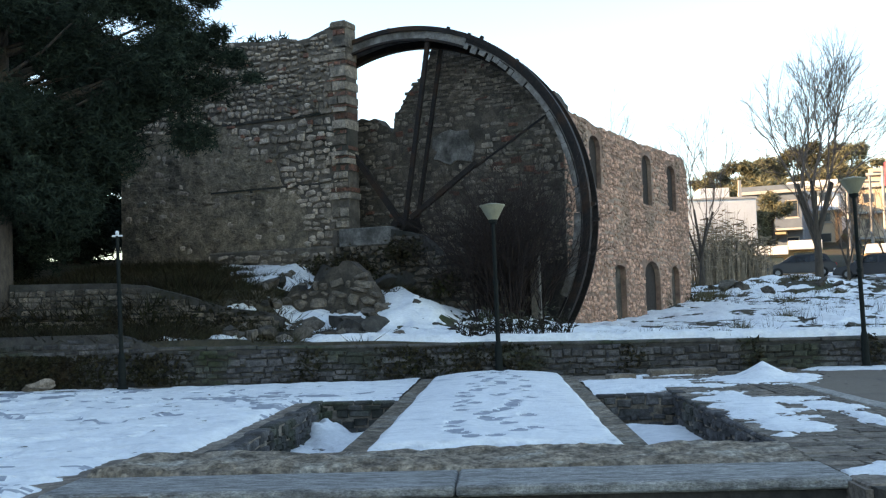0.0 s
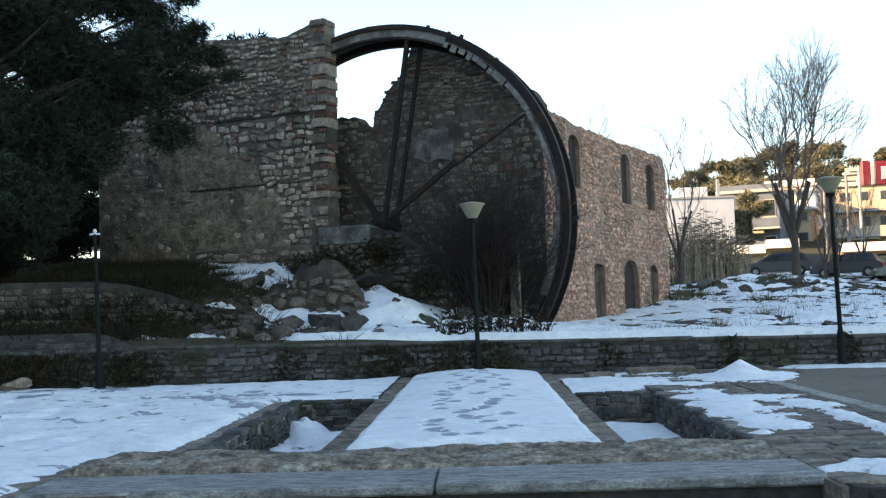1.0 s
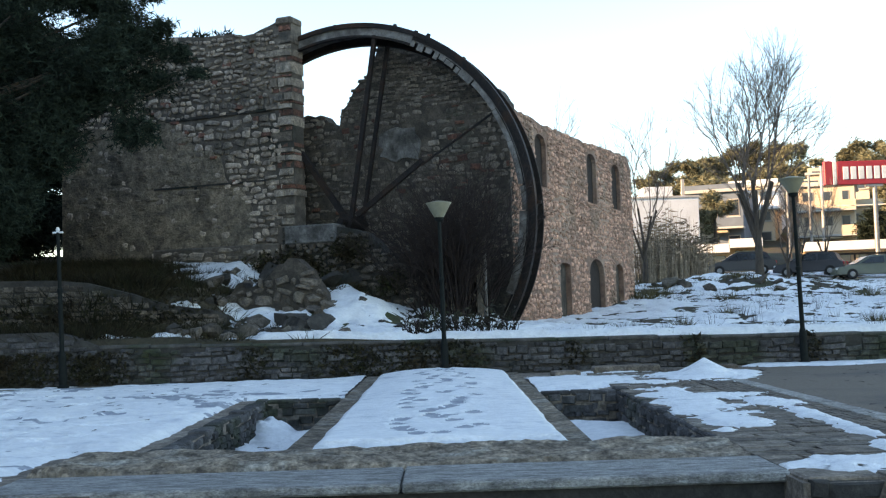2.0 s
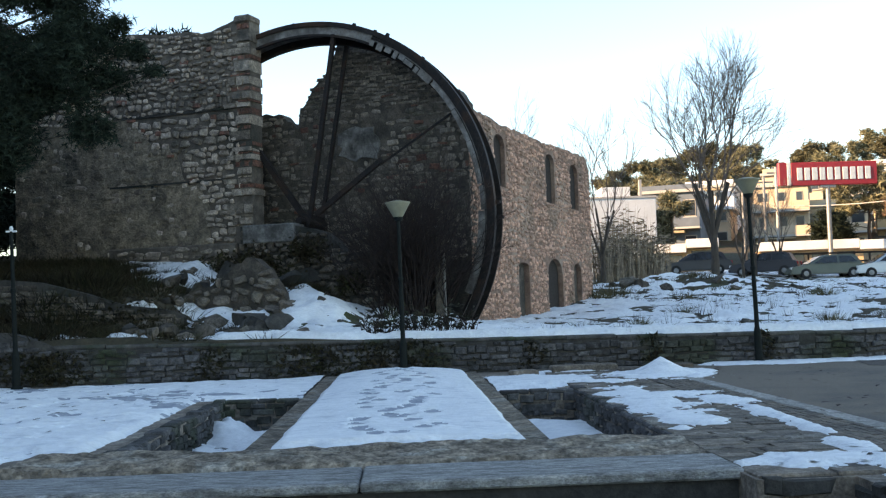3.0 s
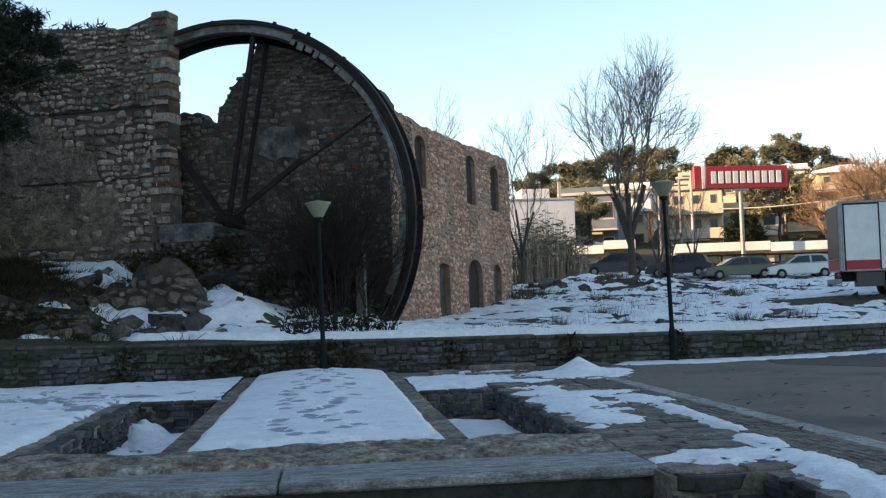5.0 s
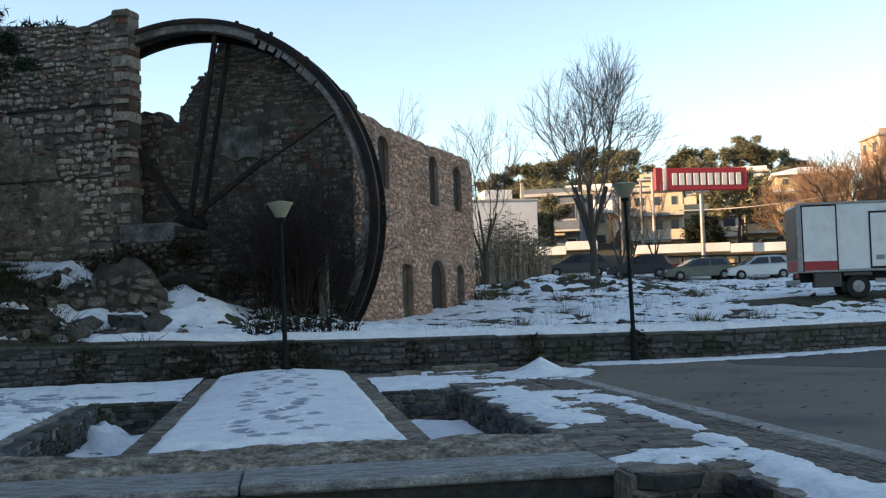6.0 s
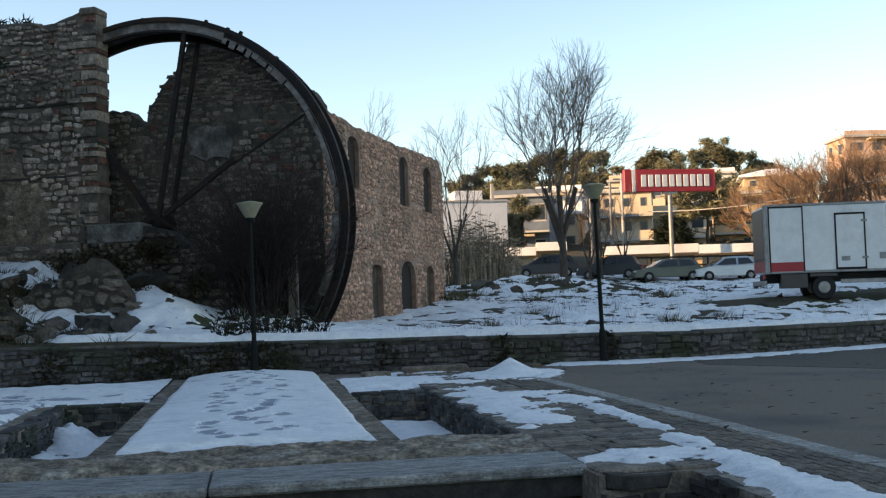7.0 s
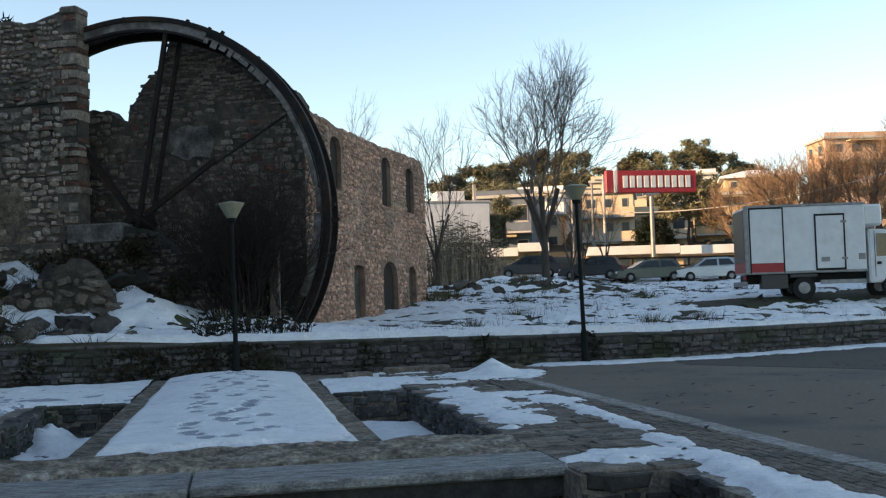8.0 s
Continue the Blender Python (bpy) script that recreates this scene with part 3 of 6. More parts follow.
for a, l in ((-2.5, 0.10), (17, 0.12), (24, 0.09), (28, 0.14), (41, 0.07), (92, 0.26), (88, 0.16)):
    q = Vector((math.sin(radians(a)), 0, math.cos(radians(a))))
    bm = bmesh.new()
    beam(bm, q * 6.2 + Vector((0, -0.3, 0)), q * (6.22 + l) + Vector((0, -0.3, 0)), 0.13, taper=0.6)
    part("lug", bm, IRON, WHEEL)


def spoke(a, b, w=0.16, y=0.0):
    bm = bmesh.new()
    beam(bm, (a[0], y, a[1]), (b[0], y, b[1]), w)
    return part("spoke", bm, IRON, WHEEL)


spoke((0.17, 0.1), (1.16, 5.78), 0.13, -0.36)
spoke((0.22, 0.1), (1.27, 5.72), 0.11, 0.36)
spoke((-0.1, 0.2), (-1.75, 2.5), 0.17, -0.30)
spoke((0.35, 0.2), (2.65, 1.75), 0.15, -0.30)
spoke((2.3, 1.7), (4.9, 3.2), 0.06, 0.36)
bm = bmesh.new()
beam(bm, (0, -0.5, 0), (0, 0.55, 0), 0.5, sides=16)
part("hub", bm, IRON, WHEEL, "rusted iron hub")
bm = bmesh.new()
beam(bm, (0, -0.8, 0), (0, 1.2, 0), 0.22, sides=12)
part("axle", bm, IRON, WHEEL)


# ---- kerb, deck, pits ----
KERB = empty("marble_kerb")
tagged(KERB, "long worn marble kerb with a rough stone back", "kerb")
rk = random.Random(8)
for x0, x1 in ((-4.35, -0.47), (-0.455, 3.1)):
    bm = box(bmesh.new(), x0, x1, 9.92, 10.95, -0.10, rk.uniform(-0.004, 0.006), bevel=0.022)
    part("marble_slab", bm, MARBLE, KERB)
boxed("kerb_footing", (-4.5, 3.0, 10.06, 12.4, -1.5, -0.302), DARK_MORTAR, KERB)
boxed("kerb_core", (-4.3, 3.04, 10.95, 12.40, -0.25, -0.04), RUBBLE_TOP, KERB)


def rough_top(x, y):
    return 0.025 + 0.10 * fractal(x * 0.5, y, 0.6, 31, 5, 0.72) + 0.05 * np.abs(fractal(x * 0.35, y, 0.3, 35, 3))


xs, ys = np.arange(-4.3, 3.06, 0.05), np.arange(10.89, 12.44, 0.05)
top = sheet("rough_stone_top", xs, ys, lambda x, y: rough_top(x, y) - 0.14 * smooth(12.33, 12.42, y) - 0.16 * (1 - smooth(10.89, 11.08, y + 0.06 * fractal(x, y, 0.4, 39, 3))) - 0.04 * (1 - smooth(-4.3 + 0.25 * fractal(0 * x, y, 0.4, 3), -4.1, x)), RUBBLE_TOP)
top.parent = KERB
# dark lip under the marble, the basin's shade put into its colour
boxed("stone_lip", (-4.3, 3.10, 9.99, 10.94, -0.30, -0.102), DARK_MORTAR, KERB)

DECK = empty("deck")
tagged(DECK, "raised stone walkway between two sunken pits", "walkway", kind="structure")
boxed("deck_core", (-1.86, 1.61, 12.42, 25.40, -1.0, -0.03), FLAG, DECK)
for side, x0, x1 in (("l", -1.9, -1.58), ("r", 1.33, 1.65)):
    y = 12.42
    while y < 25.3:
        l = min(rk.uniform(0.8, 1.5), 25.4 - y)
        bm = box(bmesh.new(), x0, x1, y + 0.006, y + l - 0.006, -0.14, rk.uniform(-0.006, 0.008), bevel=0.015)
        part("edge_stone", bm, RUBBLE_TOP, DECK)
        y += l

# right-hand paving
for rows in range(56):
    y = 9.5 + rows * 0.284
    x = 3.07
    while x < 4.72:
        wd = min(rk.uniform(0.35, 0.8), 4.73 - x)
        if wd > 0.08:
            ob = new("paving_slab", stone_mesh(BLOCKS, rk.randrange(10), FLAG))
            ob.parent = PAVE
            ob.matrix_basis = Matrix.Translation((x + wd / 2, y + 0.142, -0.035 + rk.uniform(-0.006, 0.008))) @ pose(0, 0, 0, -90) @ Matrix.Diagonal((wd - 0.015, 0.08, 0.27, 1))
        x += wd
for k in range(40):
    ob = new("paving_strip", stone_mesh(BLOCKS, rk.randrange(10), STRIPE))
    ob.parent = PAVE
    ob.matrix_basis = Matrix.Translation((5.60, 5.3 + k * 0.5, -0.03)) @ pose(0, 0, 0, -90) @ Matrix.Diagonal((0.30, 0.08, 0.492, 1))
boxed("strip_bed", (5.2, 5.75, -30, 25.42, -1.2, -0.03), DARK_STONE, PAVE)

# small paving blocks between the flagstones and the pale strip, each row half a block on
PAVER = mat("grey_brown_paving_block", (0.17, 0.138, 0.11), (0.105, 0.086, 0.07), 7.0, 0.85, 0.6, 60, rand=0.4, c3=(0.075, 0.066, 0.057), big=0.5, grain=0.3)
rest_v, rest_f, near = [], [], 0
for row in range(7):
    x = 4.745 + row * 0.1
    y = 7.0 + (0.11 if row % 2 else 0.0)
    while y < 25.1:
        wd = 0.22 + rk.uniform(-0.012, 0.012)
        k = rk.randrange(10)
        m = Matrix.Translation((x + 0.05, y + wd / 2, -0.022 + rk.uniform(-0.005, 0.006))) @ pose(0, 0, 0, -90, 0, 0) @ Matrix.Diagonal((0.092, 0.06, wd - 0.010, 1))
        if near < 300 and 8.5 < y < 17:
            ob = new("paving_block", stone_mesh(BLOCKS, k, PAVER))
            ob.parent = PAVE
            ob.matrix_basis = m
            near += 1
        else:
            n0 = len(rest_v)
            rest_v += [m @ Vector(p) for p in BLOCKS[k][0]]
            rest_f += [tuple(q + n0 for q in face) for face in BLOCKS[k][1]]
        y += wd
tagged(mesh("block_paving", rest_v, rest_f, PAVER, PAVE), kind="stuff")
# darker resurfaced stretch of the drive
NEW_ASPHALT = mat("dark_asphalt", (0.092, 0.074, 0.060), (0.066, 0.054, 0.045), 14.0, 0.85, 0.6, 80, c3=(0.045, 0.041, 0.037), big=0.3, grain=0.25)
bm = bmesh.new()
bm.faces.new([bm.verts.new((x, y, 0.006)) for x, y in ((10.0, 23.0), (13.0, 18.5), (24.0, 6.0), (60, 6.0), (60, 42.0), (11.6, 24.9), (10.4, 24.6))])
r = bmesh.ops.extrude_face_region(bm, geom=bm.faces[:])
bmesh.ops.translate(bm, vec=(0, 0, -0.02), verts=[q for q in r["geom"] if isinstance(q, bmesh.types.BMVert)])
tagged(part("road_patch", bm, NEW_ASPHALT), "darker asphalt stretch of the drive", "road", kind="structure")

# stone lining of the pits and the basin; basin stones darkened for its shade
LIN = dict(course=(0.09, 0.17), width=(0.14, 0.42), proud=0.05, depth=0.12, gap=0.02, wave=0.015, tilt=3)
for m, length, z0, seed in ((Matrix.Translation((3.05, 19.5, 0)) @ pose(0, 0, 0, 0, 0, -90), 7.1, -0.62, 3),
                            (Matrix.Translation((-3.3, 12.4, 0)) @ pose(0, 0, 0, 0, 0, 90), 7.1, -0.62, 4),
                            (Matrix.Translation((1.65, 19.5, 0)), 1.4, -0.62, 5), (Matrix.Translation((-3.3, 19.5, 0)), 1.4, -0.62, 6),
                            (Matrix.Translation((3.95, 9.45, 0)) @ pose(0, 0, 0, 0, 0, -90), 1.9, -1.2, 7), (Matrix.Translation((3.05, 9.45, 0)), 0.9, -1.2, 8)):
    lay(PAVE, m, length, z0, lambda x: -0.02, WALL_STONE if seed < 7 else DARK_MORTAR, seed=seed, **LIN)
# uneven edge stones round the pits
for x0, x1, y0, y1 in ((3.02, 3.24, 12.45, 19.7), (-3.52, -3.28, 12.45, 19.7)):
    y = y0
    while y < y1:
        l = rk.uniform(0.25, 0.6)
        part("pit_edge_stone", box(bmesh.new(), x0 + rk.uniform(-0.03, 0.03), x1 + rk.uniform(-0.04, 0.04), y + 0.01, y + l, -0.07, rk.uniform(-0.02, 0.025), bevel=0.02), WALL_STONE, PAVE)
        y += l
for x0, x1 in ((-3.28, -1.92), (1.67, 3.02)):
    x = x0
    while x < x1 - 0.1:
        l = min(rk.uniform(0.3, 0.6), x1 - x)
        part("pit_edge_stone", box(bmesh.new(), x + 0.008, x + l, 19.48 + rk.uniform(-0.02, 0.02), 19.72, -0.07, rk.uniform(-0.015, 0.02), bevel=0.02), WALL_STONE, PAVE)
        x += l
# loose flat slabs by the wall
for x, y, rz, l in ((4.0, 24.3, 4, 1.5), (5.0, 23.6, -20, 0.7), (6.3, 24.6, 8, 0.5), (2.6, 23.9, 12, 0.6)):
    s = part("stone_slab", box(bmesh.new(), -l / 2, l / 2, -0.2, 0.2, 0, 0.09 + 0.06 * l, bevel=0.03), FLAG)
    s.matrix_world = pose(x, y, -0.03, 0, 0, rz)
    tagged(s, "loose flat grey stone slab lying on the paving", "slab", "loose slabs")

# ---- snow ----
def blob(x, y, cx, cy, rx, ry):
    return 1 - np.sqrt(((x - cx) / rx) ** 2 + ((y - cy) / ry) ** 2)


def snow_square_left(x, y):
    n = 0.55 * fractal(x, y, 1.3, 41, 4) + 0.45 * fractal(x * 0.6, y * 1.6, 0.35, 47, 3)
    far = smooth(0.0, 1.0, (y - np.interp(x, [-14, -8, -4, -2], [22.6, 23.9, 24.7, 25.0])) / 0.7)
    cover = 0.40 - 1.4 * far - 0.30 * smooth(15, 9, y) * smooth(-4, -7, x)
    edge = smooth(-3.95, -3.66, x) * (1 - smooth(19.75, 19.95, y)) * smooth(12.2, 12.5, y)
    kerb = smooth(-4.75, -4.35, x) * (1 - smooth(12.45, 12.7, y))
    h = 0.050 * np.clip(cover + n * 0.9, -1, 0.7) + 0.028 * n
    h = h - 0.05 * smooth(0.10, 0.35, fractal(x * 0.55, y * 0.8, 0.34, 49, 2)) * smooth(-3.6, -4.4, x)
    return np.minimum(h + 0.03, 0.085) - 0.12 * np.maximum(edge, kerb) - 0.012


def snow_square_right(x, y):
    b = -1.0 + 0 * x
    for cx, cy, rx, ry in ((2.6, 21.9, 1.7, 1.5), (3.9, 21.0, 0.9, 0.5), (5.25, 22.4, 1.2, 1.6), (3.75, 16.7, 0.62, 2.9), (4.35, 17.6, 0.9, 0.8), (4.9, 16.7, 0.45, 1.0),
                           (3.65, 14.0, 0.4, 1.2), (4.85, 14.7, 0.2, 1.0), (4.78, 12.7, 0.17, 0.9), (4.62, 11.2, 0.2, 0.7), (4.55, 9.9, 0.25, 0.7), (3.85, 10.3, 0.75, 0.45), (4.5, 9.3, 0.32, 0.8),
                           (4.45, 7.8, 0.34, 1.1), (3.35, 13.1, 0.25, 0.4), (3.9, 24.3, 1.0, 0.35), (6.2, 23.0, 0.6, 0.5)):
        b = np.maximum(b, blob(x, y, cx, cy, rx, ry))
    wall = 1 - np.abs(y - (25.05 + bend(x))) / (0.66 + 0.22 * fractal(x, 0 * y, 2.0, 55))
    b = np.maximum(b, np.where(x > 1.7, wall * smooth(6.2, 7.6, x + 0 * y) + (smooth(6.2, 7.6, x) - 1), -1))
    n = fractal(x * 0.8, y * 0.8, 0.55, 51, 5, 0.75)
    h = 0.10 * np.clip(b + 0.95 * n, -0.5, 0.5) + 0.008 * fractal(x, y, 0.25, 57, 2)
    cone = np.clip(1 - np.hypot((x - 5.35) / 0.72, (y - 22.5) / 0.9), 0, 1)
    pit = np.where((x < 3.10) & (y < 19.85), 1.0, 0.0)
    basin = np.where((x < 3.97) & (y < 9.43), 1.0, 0.0)
    return np.minimum(h, 0.055) - 0.006 + 0.33 * cone ** 1.35 - 0.3 * np.maximum(pit, basin)


def shade_dents(ob, where):
    """Paints dent shade where the function of x and y lies above zero."""
    me = ob.data
    me.materials.append(DENT_SHADE)
    c = np.zeros(len(me.polygons) * 3)
    me.polygons.foreach_get("center", c)
    c = c.reshape(-1, 3)
    me.polygons.foreach_set("material_index", (where(c[:, 0], c[:, 1]) > 0).astype(np.int32))


PRINTS = []
r = random.Random(12)
for k in range(66):
    PRINTS.append((-0.12 + (0.25 if k % 2 else -0.25) + r.uniform(-0.34, 0.34), 12.95 + 0.19 * k + r.uniform(-0.15, 0.15), r.uniform(-0.35, 0.35)))


def print_shape(x, y, p):
    dx, dy = x - p[0], y - p[1]
    u, v = dx * math.cos(p[2]) + dy * math.sin(p[2]), -dx * math.sin(p[2]) + dy * math.cos(p[2])
    return (u / 0.135) ** 2 + (v / 0.21) ** 2


def snow_deck(x, y):
    e = np.minimum(np.minimum(x + 1.60 + 0.03 * fractal(y, x, 0.8, 61), 1.36 + 0.03 * fractal(y, x, 0.8, 62) - x) / 0.10, (y - 12.50 - 0.05 * fractal(x, y, 0.5, 63)) / 0.12)
    h = 0.10 * smooth(-0.5, 1.3, e) - 0.03 + 0.02 * fractal(x, y, 0.7, 64, 4) + (0.03 + 0.10 * smooth(14, 24, y)) * np.clip(1 - ((x + 0.12) / 1.5) ** 2, 0, 1) - 0.07 * smooth(24.7, 25.4, y)
    for p in PRINTS:
        q = print_shape(x, y, p)
        h = h - 0.02 * np.exp(-q ** 2.0) + 0.006 * np.exp(-(np.sqrt(q) - 1.45) ** 2 * 8)
    return h


s = sheet("snow", np.arange(-16, -1.88, 0.06), np.arange(7, 25.4, 0.06), snow_square_left, SNOW, keep=lambda x, y, z: (z > -0.05) & ~((x > -3.3) & (y < 19.8)))
# streaks darkened for shaded dents and bare paving showing through
shade_dents(s, lambda x, y: 1.6 * fractal(x * 0.45, y * 0.75, 0.42, 49, 4, 0.7) + 0.5 * fractal(x * 0.3, y * 0.5, 3.0, 44, 2) - 0.50 + 0.22 * smooth(15, 10, y))
tagged(s, "thin trodden snow on the paving of the square", "snow", kind="stuff")
s = sheet("snow", np.arange(-60, -15.9, 0.5), np.arange(-10, 25.4, 0.5), lambda x, y: -0.005 + 0.02 * fractal(x, y, 3, 4), SNOW)
tagged(s, "thin trodden snow on the paving further along", "snow", kind="stuff")
s = sheet("snow", np.arange(1.67, 6.9, 0.04), np.arange(7, 25.41, 0.04), snow_square_right, SNOW, keep=lambda x, y, z: (z > -0.04) & ~((x < 3.10) & (y < 19.85)) & ~((x < 4.0) & (y < 9.5)))
tagged(s, "melting snow patches and a small heap on the paving", "snow", kind="stuff")
s = sheet("snow", np.arange(6.8, 40, 0.12), np.arange(24.2, 25.42, 0.06), lambda x, y: snow_square_right(x, y), SNOW, shift=lambda x: bend(x), keep=lambda x, y, z: z > -0.04)
tagged(s, "strip of snow along the foot of the wall", "snow", kind="stuff")
s = sheet("snow", np.arange(-1.66, 1.42, 0.035), np.arange(12.42, 25.42, 0.035), snow_deck, SNOW, keep=lambda x, y, z: z > -0.035)
# footprint hollows with their shade put into the colour
shade_dents(s, lambda x, y: 0.75 + 0.5 * fractal(x, y, 0.16, 65, 3) - np.min([print_shape(x, y, p) for p in PRINTS], axis=0))
tagged(s, "smooth snow with a line of footprints on the walkway", "snow", kind="stuff")
s = sheet("snow", np.arange(-3.28, -1.92, 0.05), np.arange(12.5, 19.48, 0.05),
          lambda x, y: -0.56 + 0.16 * np.clip(0.15 + 1.3 * fractal(x, y, 0.7, 71, 4, 0.7), -0.5, 1) + 0.22 * np.exp(-((x + 3.1) / 0.35) ** 2 - ((y - 18.7) / 0.7) ** 2) + 0.10 * fractal(x, y, 0.3, 72, 3), SNOW)
tagged(s, "drifted snow on the floor of the sunken pit", "snow", kind="stuff")
s = sheet("snow", np.arange(1.67, 3.03, 0.05), np.arange(12.5, 19.48, 0.05),
          lambda x, y: -0.50 + 0.07 * np.clip(0.5 + fractal(x, y, 0.8, 75), -0.6, 1) - 0.25 * smooth(18.6, 19.5, y + 0.3 * fractal(x, y, 0.5, 76)) - 0.2 * smooth(2.1, 1.7, x + 0.2 * fractal(x, y, 0.5, 77)), SNOW)
tagged(s, "drifted snow on the floor of the sunken pit", "snow", kind="stuff")


def bank_snow(x, y):
    """Where snow lies on the bank: above zero inside the patches."""
    b = -0.75 + 0 * x
    for cx, cy, rx, ry in ((-2.2, 28.4, 2.2, 3.0), (-1.6, 31.0, 1.2, 1.9), (-4.9, 29.2, 1.1, 1.6), (-6.0, 33.5, 1.4, 1.1), (-5.2, 31.4, 1.0, 1.0), (-7.6, 35.3, 1.5, 0.7), (-3.6, 26.4, 2.4, 0.5), (-3.2, 33.4, 0.9, 0.6),
                           (-7.0, 33.6, 1.1, 1.0), (-6.8, 31.6, 0.9, 0.8), (-4.2, 33.0, 0.6, 0.5)):
        b = np.maximum(b, 1.5 * (1 - np.sqrt(((x - cx) / rx) ** 2 + ((y - cy) / ry) ** 2)))
    return b


def snow_field(x, y):
    yy = y - bend(x) * (1 - smooth(30, 50, y))
    n = 0.6 * fractal(x * 0.7, y, 0.9, 81, 5, 0.75) + 0.75 * fractal(x * 0.55, y * 0.8, 0.42, 82, 3, 0.8)
    right = 0.15 - 0.04 * smooth(44, 50, y + 2 * fractal(x, y, 3, 83)) * smooth(5, 9, x) + 0.7 * smooth(29.5, 26.5, yy)
    right = right - 0.9 * smooth(15, 17.5, x) * smooth(1.6, 0.6, np.abs(yy - 34.2 + 0.0 * x))
    patches = bank_snow(x, y)
    g = 1 - smooth(-2.6, -0.9, x)
    cover = right * (1 - g) + (patches + 0.0) * g
    n = n * (1 + 0.5 * g) + 0.25 * g * fractal(x, y, 0.3, 88, 2)
    return ground_z(x, y) + 0.16 * np.clip(cover + 1.25 * n, -1.0, 0.8) - 0.012 + 0.02 * fractal(x, y, 0.35, 85, 2) + 0.07 * smooth(26.5, 25.9, yy) * smooth(-5, -3.5, x) - 0.35 * smooth(25.87, 25.76, yy)


s = sheet("snow_field", np.arange(-9.2, 34, 0.11), np.concatenate([np.arange(25.72, 38, 0.09), np.arange(38, 66, 0.16)]), snow_field, SNOW, shift=lambda x: bend(x) * 1.0,
          keep=lambda x, y, z: (z > ground_z(x, y) - 0.07) | (y < 26.2))
tagged(s, "uneven melting snow over the rough slope", "snow", kind="stuff")

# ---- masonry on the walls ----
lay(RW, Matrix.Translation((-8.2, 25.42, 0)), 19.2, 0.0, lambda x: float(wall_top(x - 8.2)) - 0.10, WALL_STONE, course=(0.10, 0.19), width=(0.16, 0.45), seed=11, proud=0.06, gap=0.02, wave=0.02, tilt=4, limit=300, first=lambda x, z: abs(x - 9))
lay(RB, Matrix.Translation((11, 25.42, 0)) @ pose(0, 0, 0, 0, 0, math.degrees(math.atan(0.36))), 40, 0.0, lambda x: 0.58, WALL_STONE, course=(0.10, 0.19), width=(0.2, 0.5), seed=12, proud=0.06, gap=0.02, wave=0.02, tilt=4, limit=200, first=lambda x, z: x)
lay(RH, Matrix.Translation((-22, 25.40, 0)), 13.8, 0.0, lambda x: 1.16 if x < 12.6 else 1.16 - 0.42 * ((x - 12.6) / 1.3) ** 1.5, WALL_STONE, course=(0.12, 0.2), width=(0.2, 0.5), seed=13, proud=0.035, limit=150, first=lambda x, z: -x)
lay(facade, SIDE, 16.2, 0.4, f_top, WARM_STONE, course=(0.11, 0.23), width=(0.13, 0.42), seed=14, proud=0.05, depth=0.10, tilt=14, shapes=ROUND, wave=0.05, holes=[h[:4] for h in F_HOLES], limit=300, first=lambda x, z: x, gap=0.015)
G_HOLES = [(5.25, 6.6, 6.3, 7.35)]
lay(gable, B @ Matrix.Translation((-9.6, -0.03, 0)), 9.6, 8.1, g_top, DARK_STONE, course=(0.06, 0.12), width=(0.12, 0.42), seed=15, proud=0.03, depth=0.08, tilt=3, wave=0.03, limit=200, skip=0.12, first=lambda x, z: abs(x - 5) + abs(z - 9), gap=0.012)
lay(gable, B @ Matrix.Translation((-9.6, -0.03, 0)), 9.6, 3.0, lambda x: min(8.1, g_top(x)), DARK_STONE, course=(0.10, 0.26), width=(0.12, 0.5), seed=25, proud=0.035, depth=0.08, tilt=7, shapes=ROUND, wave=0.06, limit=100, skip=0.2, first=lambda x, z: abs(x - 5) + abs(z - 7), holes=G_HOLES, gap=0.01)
lay(gable, B @ Matrix.Translation((-9.6, -0.03, 0)), 9.6, 4.5, lambda x: min(9.4, g_top(x)), BRICK, course=(0.07, 0.2), width=(0.15, 0.4), seed=26, proud=0.034, depth=0.07, tilt=6, wave=0.06, limit=0, skip=0.93, holes=G_HOLES)
lay(aqueduct, AQ, 9.0, 8.05, a_top, OLD_STONE, course=(0.13, 0.27), width=(0.12, 0.42), seed=16, proud=0.09, depth=0.16, limit=300, first=lambda x, z: -x, gap=0.03, tilt=14, shapes=ROUND, wave=0.05)
lay(aqueduct, AQ, 9.0, 3.0, lambda x: 8.05, OLD_STONE, course=(0.17, 0.30), width=(0.22, 0.55), seed=17, proud=0.08, limit=0, shapes=ROUND, wave=0.05, tilt=12, gap=0.02, bottom=lambda x: plaster_edge(x) - 0.1 if x < 7.75 else 3.0)
lay(aqueduct, AQ, 7.2, 3.0, plaster_edge, RENDER, course=(0.18, 0.34), width=(0.22, 0.7), seed=18, proud=0.062, limit=150, skip=0.3, shapes=ROUND, wave=0.06, tilt=10, first=lambda x, z: -x)
lay(aqueduct, AQ, 7.2, 3.0, plaster_edge, OLD_STONE, course=(0.18, 0.30), width=(0.22, 0.5), seed=28, proud=0.068, limit=0, skip=0.86, shapes=ROUND, wave=0.06, tilt=12)
lay(aqueduct, AQ, 8.6, 4.4, lambda x: a_top(x) - 0.2, BRICK, course=(0.10, 0.2), width=(0.15, 0.45), seed=27, proud=0.088, depth=0.15, limit=0, skip=0.955, tilt=4, bottom=lambda x: 9.6 - 0.55 * x)
